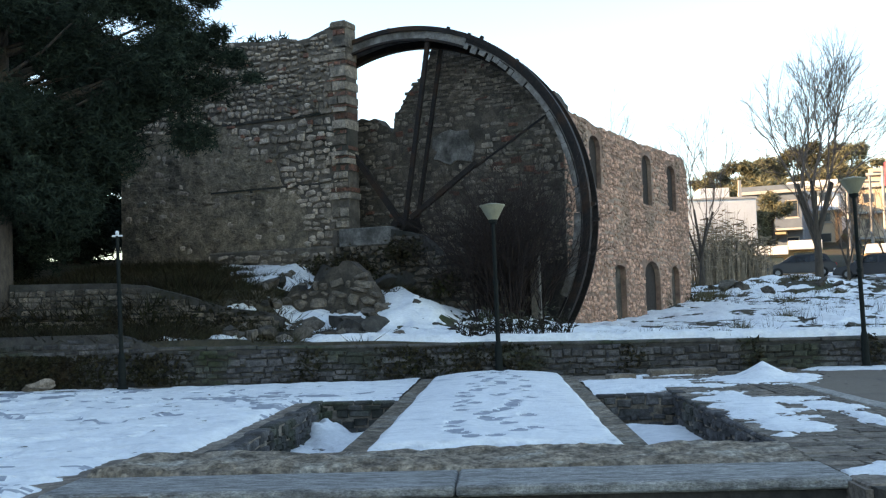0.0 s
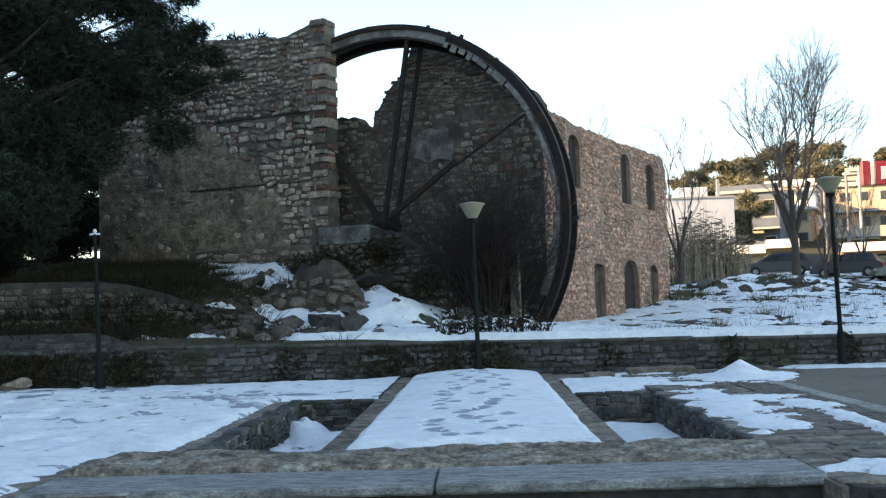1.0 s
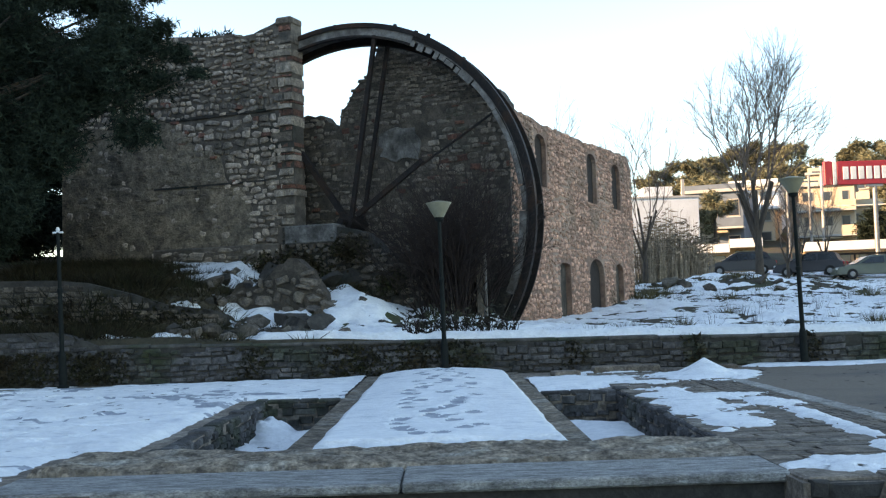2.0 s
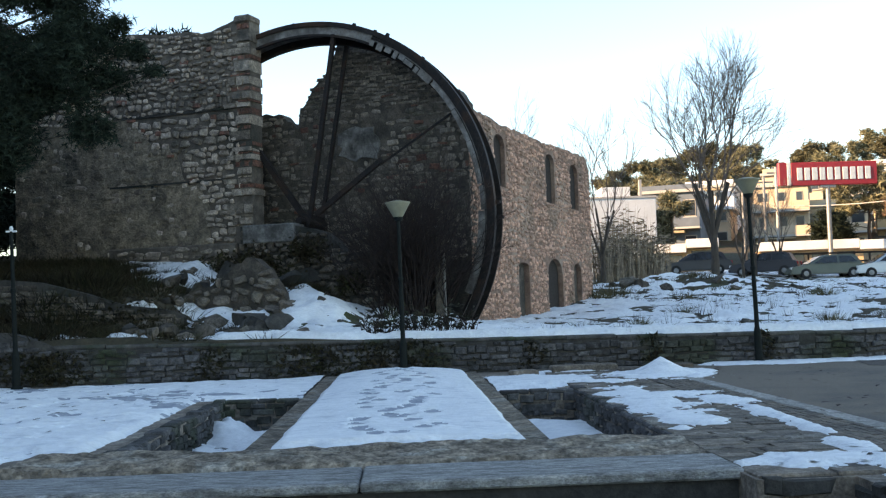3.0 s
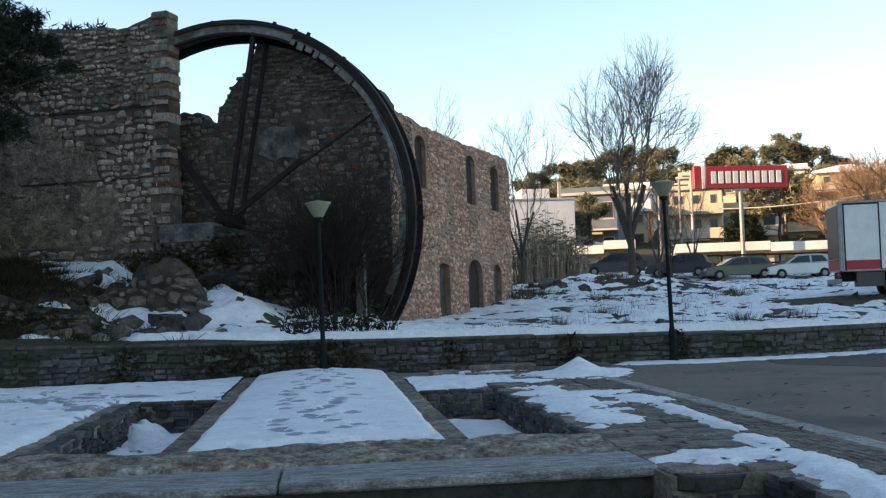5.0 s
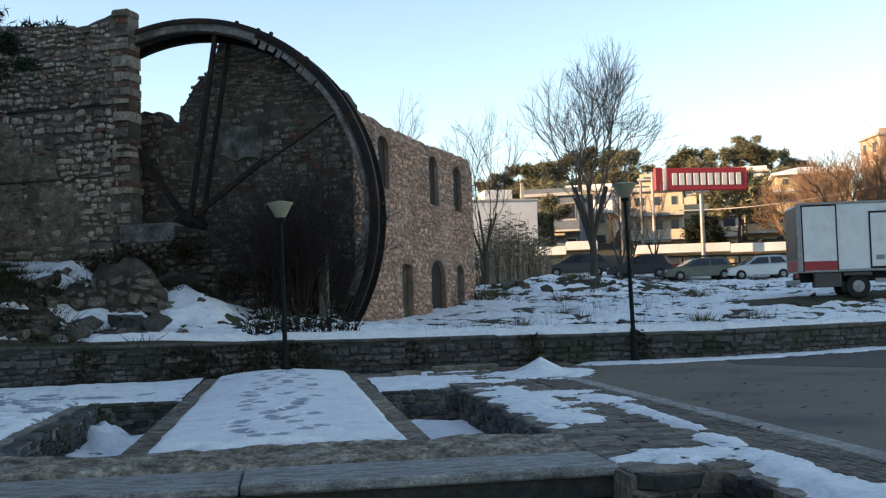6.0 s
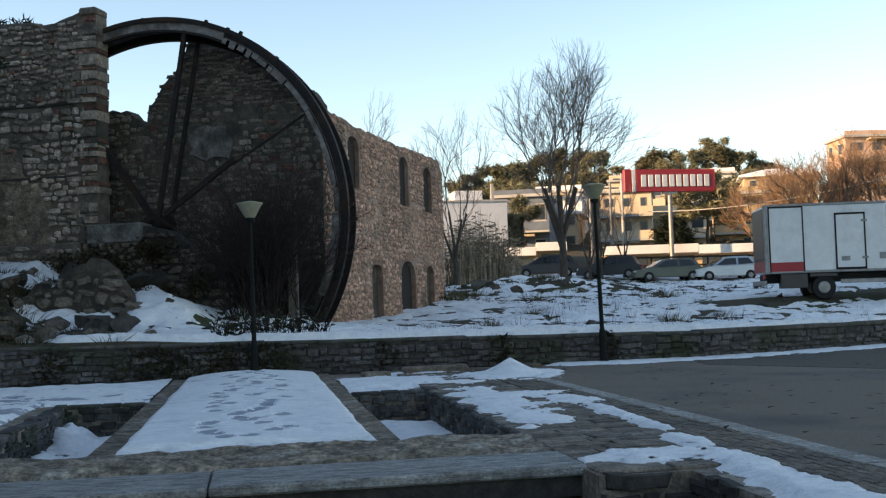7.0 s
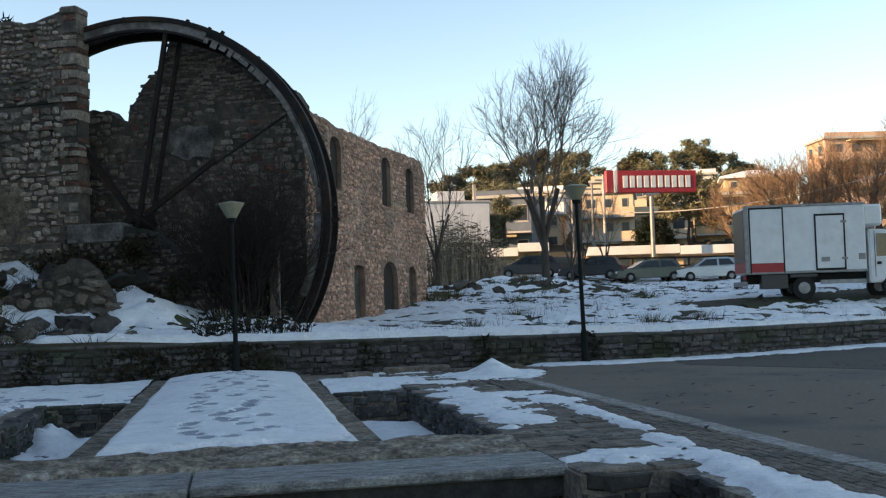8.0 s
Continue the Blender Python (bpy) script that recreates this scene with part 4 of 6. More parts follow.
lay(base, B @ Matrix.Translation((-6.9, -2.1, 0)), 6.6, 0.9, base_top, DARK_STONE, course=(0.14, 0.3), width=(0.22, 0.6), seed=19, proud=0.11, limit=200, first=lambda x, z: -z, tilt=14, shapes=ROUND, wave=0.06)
lay(step, B @ Matrix.Translation((-12.0, -2.02, 0)), 4.9, 2.4, lambda x: 3.7, OLD_STONE, course=(0.18, 0.3), width=(0.25, 0.6), seed=20, proud=0.08, limit=100, shapes=ROUND, wave=0.05, tilt=10)
lay(rear, B @ Matrix.Translation((-9.6, 15.6, 0)), 9.0, 4.5, lambda x: 7.0, WARM_STONE, seed=21, limit=0)
lay(far_wall, B @ Matrix.Translation((-9.0, 15.6, 0)) @ pose(0, 0, 0, 0, 0, -90), 15.0, 4.5, lambda x: 7.3, WARM_STONE, seed=22, limit=0)

# stump of broken masonry on the bank below the pier
BT = Matrix.Translation((-6.1, 29.9, 0)) @ pose(0, 0, 0, 0, 0, -8)
bt_top = lambda x: float(np.interp(x, [0, 0.35, 0.8, 1.5, 2.0, 2.6, 3.0], [1.7, 2.35, 2.3, 2.8, 2.95, 2.4, 1.7])) + 0.30 * rag(37, 1.0, 0.35)(x)
stump = wall_mesh("masonry_stump", BT, 3.0, 0.8, bt_top, 0.7, DIM_MORTAR, (), 0.12)
tagged(stump, "dark weathered stump of broken rubble masonry on the bank", "masonry")
lay(stump, BT, 3.0, 1.2, bt_top, DARK_STONE, course=(0.14, 0.34), width=(0.2, 0.6), seed=38, proud=0.12, depth=0.3, limit=120, tilt=20, shapes=ROUND, wave=0.08, gap=0.01, skip=0.05)
# sloping wall on the bank behind the raised end
sl = wall_mesh("wall_sloping", Matrix.Translation((-13.0, 28.0, 0)), 7.3, 0.5, lambda x: float(np.interp(x, [0, 2.8, 3.6, 4.8, 5.8, 6.9, 7.3], [2.62, 2.58, 2.5, 2.17, 1.84, 1.70, 1.5])), 0.4, DARK_MORTAR, step=0.2)
tagged(sl, "mossy rubble wall sloping down the bank, tree shade in its colour", "wall", kind="structure")
# dark stones that carry the shade of the trees above
lay(sl, Matrix.Translation((-13.0, 28.0, 0)), 7.3, 0.7, lambda x: float(np.interp(x, [0, 2.8, 3.6, 4.8, 5.8, 6.9, 7.3], [2.52, 2.5, 2.4, 2.07, 1.74, 1.60, 1.4])), DARK_STONE, course=(0.12, 0.2), width=(0.2, 0.45), seed=23, proud=0.03, limit=200)


# ---- plants ----
BARK = mat("grey_brown_bark", (0.085, 0.068, 0.055), (0.05, 0.042, 0.036), 6.0, 0.95, 0.5, 30, stretch=(2, 2, 0.5))
TWIG = mat("bare_twigs", (0.17, 0.135, 0.115), (0.10, 0.08, 0.068), 5.0, 0.95, 0, 30)
# brown twigs with warm sunlight mixed into their colour
SUNLIT_TWIG = mat("sunlit_brown_twigs", (0.21, 0.135, 0.088), (0.14, 0.09, 0.06), 5.0, 0.95, 0, 30)
RED_TWIG = mat("reddish_dark_twigs", (0.035, 0.022, 0.018), (0.022, 0.016, 0.014), 5.0, 0.95, 0, 30)
NEEDLE = mat("dark_conifer_needles", (0.022, 0.032, 0.022), (0.012, 0.018, 0.012), 1.2, 0.9, 0, 20, rand=0.6, spec=0.15)
PINE = mat("pine_needles", (0.18, 0.17, 0.105), (0.10, 0.10, 0.064), 0.8, 0.9, 0, 20, rand=0.6, spec=0.15)
HEDGE = mat("dark_hedge_leaves", (0.03, 0.035, 0.018), (0.025, 0.02, 0.014), 4.0, 0.9, 0, 20, rand=0.5)
DRY = mat("dry_grass", (0.12, 0.10, 0.05), (0.06, 0.055, 0.028), 3.0, 0.95, 0, 20, rand=0.5)
GRASS = mat("dark_green_grass", (0.024, 0.025, 0.010), (0.030, 0.021, 0.011), 1.5, 0.95, 0, 20, rand=0.5)
REED = mat("dry_reeds", (0.36, 0.28, 0.205), (0.20, 0.16, 0.115), 2.0, 0.95, 0, 20, rand=0.5)


class Twigs:
    """Collects tapered three-sided branches in one mesh."""

    def __init__(self):
        self.v, self.f = [], []

    def seg(self, a, b, ra, rb, sides=3):
        d = (b - a)
        if d.length < 1e-5:
            return
        d.normalize()
        s = d.orthogonal().normalized()
        t = d.cross(s)
        i = len(self.v)
        for p, r in ((a, ra), (b, rb)):
            for k in range(sides):
                an = 2 * math.pi * k / sides
                self.v.append(p + (s * math.cos(an) + t * math.sin(an)) * r)
        for k in range(sides):
            k2 = (k + 1) % sides
            self.f.append((i + k, i + k2, i + sides + k2, i + sides + k))

    def grow(self, r, p, d, length, rad, depth, up=0.12, spread=0.5, sides=3, wiggle=0.12, kids=(2, 3)):
        n = 3
        q = p.copy()
        for k in range(n):
            d = (d + Vector((r.gauss(0, wiggle), r.gauss(0, wiggle), r.gauss(0, wiggle) + up))).normalized()
            e = q + d * (length / n)
            self.seg(q, e, rad * (1 - 0.25 * k / n), rad * (1 - 0.25 * (k + 1) / n), sides)
            q = e
            if depth > 0 and k < n - 1 and r.random() < 0.6:
                side = Vector((r.gauss(0, 1), r.gauss(0, 1), r.gauss(0.2, 0.5))).normalized()
                self.grow(r, q, (d + side * spread * 1.2).normalized(), length * r.uniform(0.5, 0.75), rad * 0.5, depth - 1, up, spread, 3, wiggle, kids)
        if depth > 0:
            for _ in range(r.randint(*kids)):
                side = Vector((r.gauss(0, 1), r.gauss(0, 1), r.gauss(0, 0.6))).normalized()
                self.grow(r, q, (d + side * spread).normalized(), length * r.uniform(0.62, 0.85), rad * 0.6, depth - 1, up, spread, 3, wiggle, kids)


def bare_tree(x, y, height, width, seed, stems=3, depth=5, rad=0.2, label="", z=None, material=None, thin=1.0):
    z = float(ground_z(x, y)) - 0.1 if z is None else z
    root = tagged(empty("bare_tree", pose(x, y, z)), label or "leafless deciduous tree with a fan of fine branches", "tree")
    r = random.Random(seed)
    trunk, fine = Twigs(), Twigs()
    fork = height * 0.2
    trunk.seg(Vector((0, 0, 0)), Vector((0.03, 0, fork * 0.5)), rad * 1.25, rad, 8)
    trunk.seg(Vector((0.03, 0, fork * 0.5)), Vector((0, 0, fork)), rad, rad * 0.85, 8)
    for k in range(stems):
        a = 2 * math.pi * (k + 0.3 * r.random()) / stems
        d = Vector((math.cos(a) * width / height * 0.8, math.sin(a) * width / height * 0.8, 1)).normalized()
        p = Vector((0, 0, fork * r.uniform(0.6, 1.0)))
        e = p + d * height * 0.22
        trunk.seg(p, e, rad * 0.6, rad * 0.45, 6)
        fine.grow(r, e, d, height * 0.20, rad * 0.42, depth, 0.05, 0.52)
        fine.grow(r, p + d * height * 0.1, (d + Vector((math.cos(a + 1), math.sin(a + 1), 0.2)) * 0.5).normalized(), height * 0.2, rad * 0.32, depth - 1, 0.04, 0.52)
    top = max(v.z for v in fine.v)
    side = sorted(abs(v.x) for v in fine.v)[int(len(fine.v) * 0.97)]
    for v in fine.v:
        v.z = fork + (v.z - fork) * (height - fork) / (top - fork) if v.z > fork else v.z
        v.x *= width / 2 / side
    mesh("trunk", trunk.v, trunk.f, BARK, root, smooth=True)
    tagged(mesh("branchwork", fine.v, fine.f, material or TWIG, root), kind="stuff")
    return root


def sprays(points, size, rng, blades=4, flat=0.35, droop=0.0):
    """Small leaf blades round many points, as vertices and triangles."""
    n = len(points)
    P = np.repeat(points, blades, 0)
    d = rng.normal(size=(n * blades, 3)) * (1, 1, 0.8) - (0, 0, droop)
    d /= np.linalg.norm(d, axis=1)[:, None]
    s = np.cross(d, rng.normal(size=d.shape))
    s /= np.linalg.norm(s, axis=1)[:, None]
    L = size * rng.uniform(0.6, 1.4, (n * blades, 1))
    a, b, c = P - s * L * flat * 0.5, P + s * L * flat * 0.5, P + d * L
    return np.stack([a, b, c], 1).reshape(-1, 3)


def leaf_mesh(name, tri, material, parent=None):
    me = bpy.data.meshes.new(name)
    n = len(tri)
    me.vertices.add(n)
    me.vertices.foreach_set("co", tri.ravel())
    me.loops.add(n)
    me.loops.foreach_set("vertex_index", np.arange(n))
    me.polygons.add(n // 3)
    me.polygons.foreach_set("loop_start", np.arange(n // 3) * 3)
    me.update()
    me.materials.append(material)
    ob = new(name, me)
    ob.parent = parent
    return tagged(ob, kind="stuff")


def clump_tree(name, x, y, clumps, seed, material, trunk_h, rad, label, per=260, size=0.3, z=None, blades=4, lean=(0, 0), droop=0.2):
    """A trunk with limbs to each clump of leaves. clumps: (dx, dy, dz, radius, flatness)."""
    z = float(ground_z(x, y)) - 0.1 if z is None else z
    root = tagged(empty(name, pose(x, y, z)), label, "tree")
    rng = np.random.default_rng(seed)
    r = random.Random(seed)
    tw = Twigs()
    p = Vector((0, 0, 0))
    for k in range(6):
        e = Vector((lean[0] * (k + 1) / 6 + r.uniform(-0.05, 0.05), lean[1] * (k + 1) / 6, trunk_h * (k + 1) / 6))
        tw.seg(p, e, rad * (1 - 0.11 * k), rad * (1 - 0.11 * (k + 1)), 8)
        p = e
    pts = []
    for cx, cy, cz, cr, fl in clumps:
        c = Vector((cx, cy, cz))
        h = min(trunk_h, max(trunk_h * 0.35, cz - 0.35 * math.hypot(cx, cy)))
        a = Vector((lean[0] * h / trunk_h, lean[1] * h / trunk_h, h))
        m = a.lerp(c, 0.5) + Vector((0, 0, -0.15))
        tw.seg(a, m, rad * 0.22, rad * 0.14, 5)
        tw.seg(m, c, rad * 0.14, rad * 0.04, 5)
        n = int(per * cr * cr)
        q = rng.normal(size=(n, 3))
        q /= np.linalg.norm(q, axis=1)[:, None]
        q *= rng.uniform(0.25, 1.0, (n, 1)) ** 0.6 * cr
        lump = 0.72 + 0.45 * value_noise(q[:, 0] * 3 + cx, q[:, 1] * 3 + q[:, 2] * 4, 1.1 * cr, seed)
        q = q * lump[:, None] * (1, 1, fl)
        pts.append(q + (cx, cy, cz))
    mesh("trunk", tw.v, tw.f, BARK, root, smooth=True)
    leaf_mesh("crown", sprays(np.concatenate(pts), size, rng, blades, 0.17, droop), material, root)
    return root


def crown_of(seed, n, w, d, z0, z1, r0, r1, flat=0.7, taper=0.5):
    r = random.Random(seed)
    out = []
    for k in range(n):
        t = (k + 0.5) / n
        z = z0 + (z1 - z0) * t
        a, rr = r.uniform(0, 6.28), math.sqrt(r.uniform(0.05, 1)) * (1 - taper * t)
        out.append((w * rr * math.cos(a), d * rr * math.sin(a), z, r.uniform(r0, r1) * (1 - 0.3 * t), flat))
    return out


# the big dark evergreen beside the ruin, and those behind it
cl = crown_of(3, 34, 5.6, 2.6, 3.9, 12.5, 1.1, 1.8, 0.8, 0.1)
cl += [(x + 0.35 * ((k * 7) % 5 - 2), 0.5 * ((k * 3) % 3 - 1), z, 1.0, 0.85) for k, (x, z) in enumerate((x, z) for x in (-2.5, -1.2, 0.1, 1.4, 2.7, 3.9) for z in (6.0, 7.4, 8.8, 10.2))]
cl += [(0.6, -0.5, 5.2, 1.5, 0.9), (2.0, -0.5, 5.0, 1.4, 0.9), (3.0, -0.4, 6.4, 1.4, 0.9), (1.2, -0.6, 7.0, 1.5, 0.9), (-0.6, -0.6, 6.2, 1.5, 0.9), (3.8, -0.3, 4.6, 1.0, 0.9), (-1.5, 0, 4.6, 1.4, 0.9)]
cl += [(4.3, 0.4, 8.8, 1.1, 0.6), (5.6, 0.3, 8.0, 1.0, 0.6), (6.3, 0.2, 8.7, 0.75, 0.55), (5.2, 0, 6.6, 1.0, 0.7), (5.9, 0, 5.9, 0.7, 0.8), (4.4, 0.3, 5.6, 1.0, 0.8), (3.2, 0, 5.4, 1.1, 0.8), (5.9, 0.2, 9.4, 0.7, 0.5), (4.6, 0, 9.9, 0.9, 0.5), (6.9, 0.1, 8.1, 0.45, 0.5)]
cl = [c for c in cl if not (c[0] > 2.2 and c[2] - 0.8 * c[3] * c[4] < 4.7 + 0.35 * (c[0] - 2.2))]
cl += [(4.9, -0.2, 9.5, 1.1, 0.8), (4.0, 0, 10.4, 1.3, 0.8), (2.8, 0, 10.9, 1.4, 0.8), (5.5, 0.1, 9.0, 0.8, 0.7), (3.9, -0.4, 8.0, 1.2, 0.9), (4.9, -0.3, 7.5, 0.9, 0.9), (5.6, 0, 10.3, 0.7, 0.6), (3.2, -0.3, 7.2, 1.2, 0.9), (1.6, -0.3, 9.6, 1.4, 0.9), (0.2, 0, 10.4, 1.5, 0.9)]
cl = [(x, y, z - 1.9, r, f) for x, y, z, r, f in cl]
clump_tree("evergreen_tree", -13.3, 28.2, cl, 5, NEEDLE, 11.0, 0.32, "large dark evergreen tree with drooping sprays beside the ruin", per=560, size=0.16, blades=6)
for k, (x, y, h, w) in enumerate(((-17.5, 35.5, 12.5, 2.6), (-20.5, 33, 13.5, 3.0), (-15.6, 38.8, 11, 1.8), (-18.5, 41, 13, 2.8), (-16.2, 31.5, 7.5, 2.2), (-19.5, 28.5, 9, 2.6), (-23, 38, 14, 3.2), (-27, 36, 15, 3.6), (-14.6, 43, 9, 2.0), (-13.2, 46, 8, 2.0), (-16.4, 36.5, 6, 2.2), (-18.6, 34, 6, 2.4), (-15.5, 47, 8, 2.6), (-21.5, 30.5, 8, 2.6))):
    clump_tree("evergreen_tree", x, y, crown_of(20 + k, 22, w, w, 0.7, h, 1.2, 1.7, 0.95, 0.35), 30 + k, NEEDLE, h * 0.9, 0.25, "dense dark evergreen tree on the bank", per=460, size=0.32, blades=4)

bare_tree(17.0, 58, 14.2, 6.0, 2, 6, 5, 0.22, "tall leafless tree with upswept branches on the snowy verge")
bare_tree(10.0, 53.5, 9.8, 4.6, 5, 4, 4, 0.12, "slender leafless tree behind the ruin's corner")
bare_tree(5.6, 61, 11.6, 5.0, 8, 4, 4, 0.12, "leafless tree top showing above the ruin")
for k, (x, y, h, w) in enumerate(((41.5, 63, 11.5, 9), (46.5, 62, 12.5, 9), (37.5, 66, 8.5, 7), (51, 66, 12, 9), (39.5, 70, 8.5, 8), (44, 69, 9.5, 8), (48.5, 71, 10, 8), (36.0, 72, 7, 6), (41.5, 75, 9, 8))):
    bare_tree(x, y, h, w, 40 + k, 5, 5, 0.2, "leafless brownish tree behind the parked truck, sunlight in its colour", material=SUNLIT_TWIG)
for x, y, h in ((19.8, 62, 6.5), (21.2, 64, 6.0), (23.4, 66, 6.6)):
    bare_tree(x, y, h, 2.4, int(x * 7), 3, 4, 0.10, "small leafless street tree")


def twig_bush(name, x, y, z, w, d, h, n, seed, material, label, rad=0.012, depth=2, out=0.8):
    root = tagged(empty(name, pose(x, y, z)), label, "shrub")
    r = random.Random(seed)
    group = 1
    tw = Twigs()
    for k in range(n):
        a, s = r.uniform(0, 6.28), math.sqrt(r.random())
        p = Vector((math.cos(a) * s * w * 0.35, math.sin(a) * s * d * 0.35, 0))
        dr = Vector((p.x / max(w, 0.1) * 2 * out, p.y / max(d, 0.1) * 2 * out, 1)).normalized()
        tw.grow(r, p, dr, h * r.uniform(0.3, 0.5), rad * r.uniform(0.7, 1.3), depth, 0.05, 0.55, 3, 0.16, (2, 3))
        if k % group == group - 1 or k == n - 1:
            mesh("stem", tw.v, tw.f, material, root)
            tw = Twigs()
    return root


twig_bush("twiggy_shrub", 0.30, 30.2, 1.3, 1.1, 0.9, 3.7, 60, 3, RED_TWIG, "tall dense reddish-brown leafless shrub before the wheel", 0.02, 3, 0.42)
twig_bush("twiggy_shrub", -0.4, 30.6, 1.2, 1.0, 0.8, 2.9, 34, 4, RED_TWIG, "dense dark leafless shrub before the wheel", 0.018, 3, 0.45)
twig_bush("twiggy_shrub", 0.95, 30.9, 1.2, 0.9, 0.8, 3.0, 32, 6, RED_TWIG, "dense dark leafless shrub before the wheel", 0.018, 3, 0.45)
for k in range(7):
    x = -0.75 + 0.38 * k
    b = twig_bush("hedge_plant", x, 26.25, float(wall_top(x)) - 0.02, 0.5, 0.35, 0.8, 15, 60 + k, RED_TWIG, "small dark hedge plant poking out of the snow", 0.011, 1, 0.5)
    tagged(b, group="hedge above the wall")
    rng = np.random.default_rng(90 + k)
    q = rng.normal(size=(55, 3)) * (0.19, 0.12, 0.19) + (0, 0, 0.40)
    leaf_mesh("leaves", sprays(q, 0.13, rng, 2, 0.4), HEDGE, b)


def tufts(name, pts, size, material, label, seed, blades=26, spread=0.16, wide=0.012):
    rng = np.random.default_rng(seed)
    tri = []
    for x, y, s in pts:
        z = float(ground_z(x, y)) - 0.02
        n = blades
        a = rng.normal(size=(n, 2)) * spread * s
        tip = a * rng.uniform(1.2, 2.6, (n, 1)) + rng.normal(size=(n, 2)) * 0.05
        h = size * s * rng.uniform(0.5, 1.3, n)
        w = rng.normal(size=(n, 2))
        w = w / np.linalg.norm(w, axis=1)[:, None] * wide * s
        A = np.c_[a + w + (x, y), np.full(n, z)]
        B2 = np.c_[a - w + (x, y), np.full(n, z)]
        C = np.c_[tip + (x, y), z + h]
        tri.append(np.stack([A, B2, C], 1).reshape(-1, 3))
    ob = leaf_mesh(name, np.concatenate(tri), material)
    return tagged(ob, label, "grass", kind="stuff")


rt = random.Random(77)
pts = [(rt.uniform(2.5, 30), 26.2 + 30 * rt.random() ** 1.3, rt.uniform(0.3, 0.9)) for _ in range(520)]
pts = [(x, y + float(bend(x)) * 0.8, s) for x, y, s in pts if not (x < 9 and y > 34) and not (16 < x < 26 and 31 < y < 40)]
tufts("dry_grass", pts, 0.20, DRY, "dry grass tufts sticking through the snow", 5)
pts = [(rt.uniform(3, 26), 27 + 24 * rt.random(), rt.uniform(0.5, 1.3)) for _ in range(170)]
pts = [(x, y + float(bend(x)) * 0.8, q) for x, y, q in pts if not (x < 9 and y > 34) and not (16 < x < 26 and 31 < y < 40)]
tufts("dead_weeds", pts, 0.36, RED_TWIG, "thin dark dead weed stalks standing in the snow", 15, 14, 0.10, 0.007)
pts = [(9 + 7 * rt.random(), 49 + 9 * rt.random(), rt.uniform(0.6, 1.2)) for _ in range(45)]
tufts("dry_grass", pts, 0.25, DRY, "dry weeds and brambles on the low mound", 6, 34, 0.2, 0.02)
pts = [(12.2, 30.4, 0.9), (14.6, 32.4, 0.7), (6.6, 30.0, 0.7), (18.5, 33.0, 0.6), (9.0, 34.5, 0.8), (8.4, 47.0, 1.5), (9.6, 48.6, 1.6), (11.8, 45, 1.0), (16.2, 41, 1.1)]
tufts("grass_clump", pts, 0.34, DRY, "larger clumps of dry grass on the snow", 9, 150, 0.20)
pts = [(rt.uniform(-14, -2.4), rt.uniform(25.9, 37), rt.uniform(0.5, 1.2)) for _ in range(1700)]
pts = [p for p in pts if float(bank_snow(np.array(p[0]), np.array(p[1]))) < 0.1]
tufts("grass_bank", pts, 0.24, GRASS, "dark green grass and weeds on the bank", 7, 36, 0.22, 0.012)
pts = [(rt.uniform(-24, -8), rt.uniform(25.9, 31), rt.uniform(0.8, 1.5)) for _ in range(700)]
tufts("grass_bank", pts, 0.30, GRASS, "dark rough grass under the trees", 8, 34, 0.25, 0.018)
# ivy and moss hanging over the wall, thickened at left for tree shade
rng = np.random.default_rng(3)
q = []
for cx, w, n in ((-11.5, 2.4, 2200), (-8.3, 0.8, 400), (-4.6, 0.5, 120), (-2.2, 0.9, 330), (-0.8, 0.6, 200), (0.3, 0.8, 240), (3.0, 0.3, 60), (5.8, 0.35, 60), (8.6, 0.3, 60)):
    q.append(np.stack([rng.normal(cx, w * 0.5, n), 25.36 - rng.random(n) * 0.04, rng.uniform(0.05, 0.78, n)], 1))
# leaves added over the sloping wall in place of tree shade
n = 1500
q.append(np.stack([rng.uniform(-13, -6.3, n), 27.93 - rng.random(n) * 0.05, np.clip(rng.normal(1.3, 0.35, n), 0.9, 2.3)], 1))
tagged(leaf_mesh("ivy", sprays(np.concatenate(q), 0.09, rng, 2, 0.7, 0.6), GRASS), "dark green ivy and moss on the walls, standing in part for tree shade", "ivy", kind="stuff")
q = []
for cx, cz, w, h, n in ((-6.2, 3.0, 0.8, 0.5, 500), (-4.4, 3.4, 0.7, 0.4, 350), (-5.3, 2.2, 0.9, 0.5, 450), (-3.0, 2.4, 0.6, 0.4, 250), (-7.4, 2.9, 0.8, 0.5, 300)):
    q.append(np.stack([rng.normal(cx, w * 0.5, n), rng.uniform(-2.5, -2.15, n), rng.normal(cz, h * 0.5, n)], 1))
iv = leaf_mesh("ivy", sprays(np.concatenate(q), 0.11, rng, 2, 0.7, 0.5), GRASS)
iv.matrix_world = B
tagged(iv, "green weeds growing on the broken masonry", "ivy", kind="stuff")
q = np.stack([rng.uniform(-11.0, -9.0, 60), rng.uniform(-1.8, -1.3, 60), 10.72 + rng.random(60) * 0.18], 1)
iv = leaf_mesh("weeds", sprays(q, 0.22, rng, 2, 0.3, -0.5), NEEDLE)
iv.matrix_world = B
tagged(iv, "weeds on the top of the old wall", "weeds", kind="stuff")
# reeds before the white building
rr = random.Random(5)
tri = []
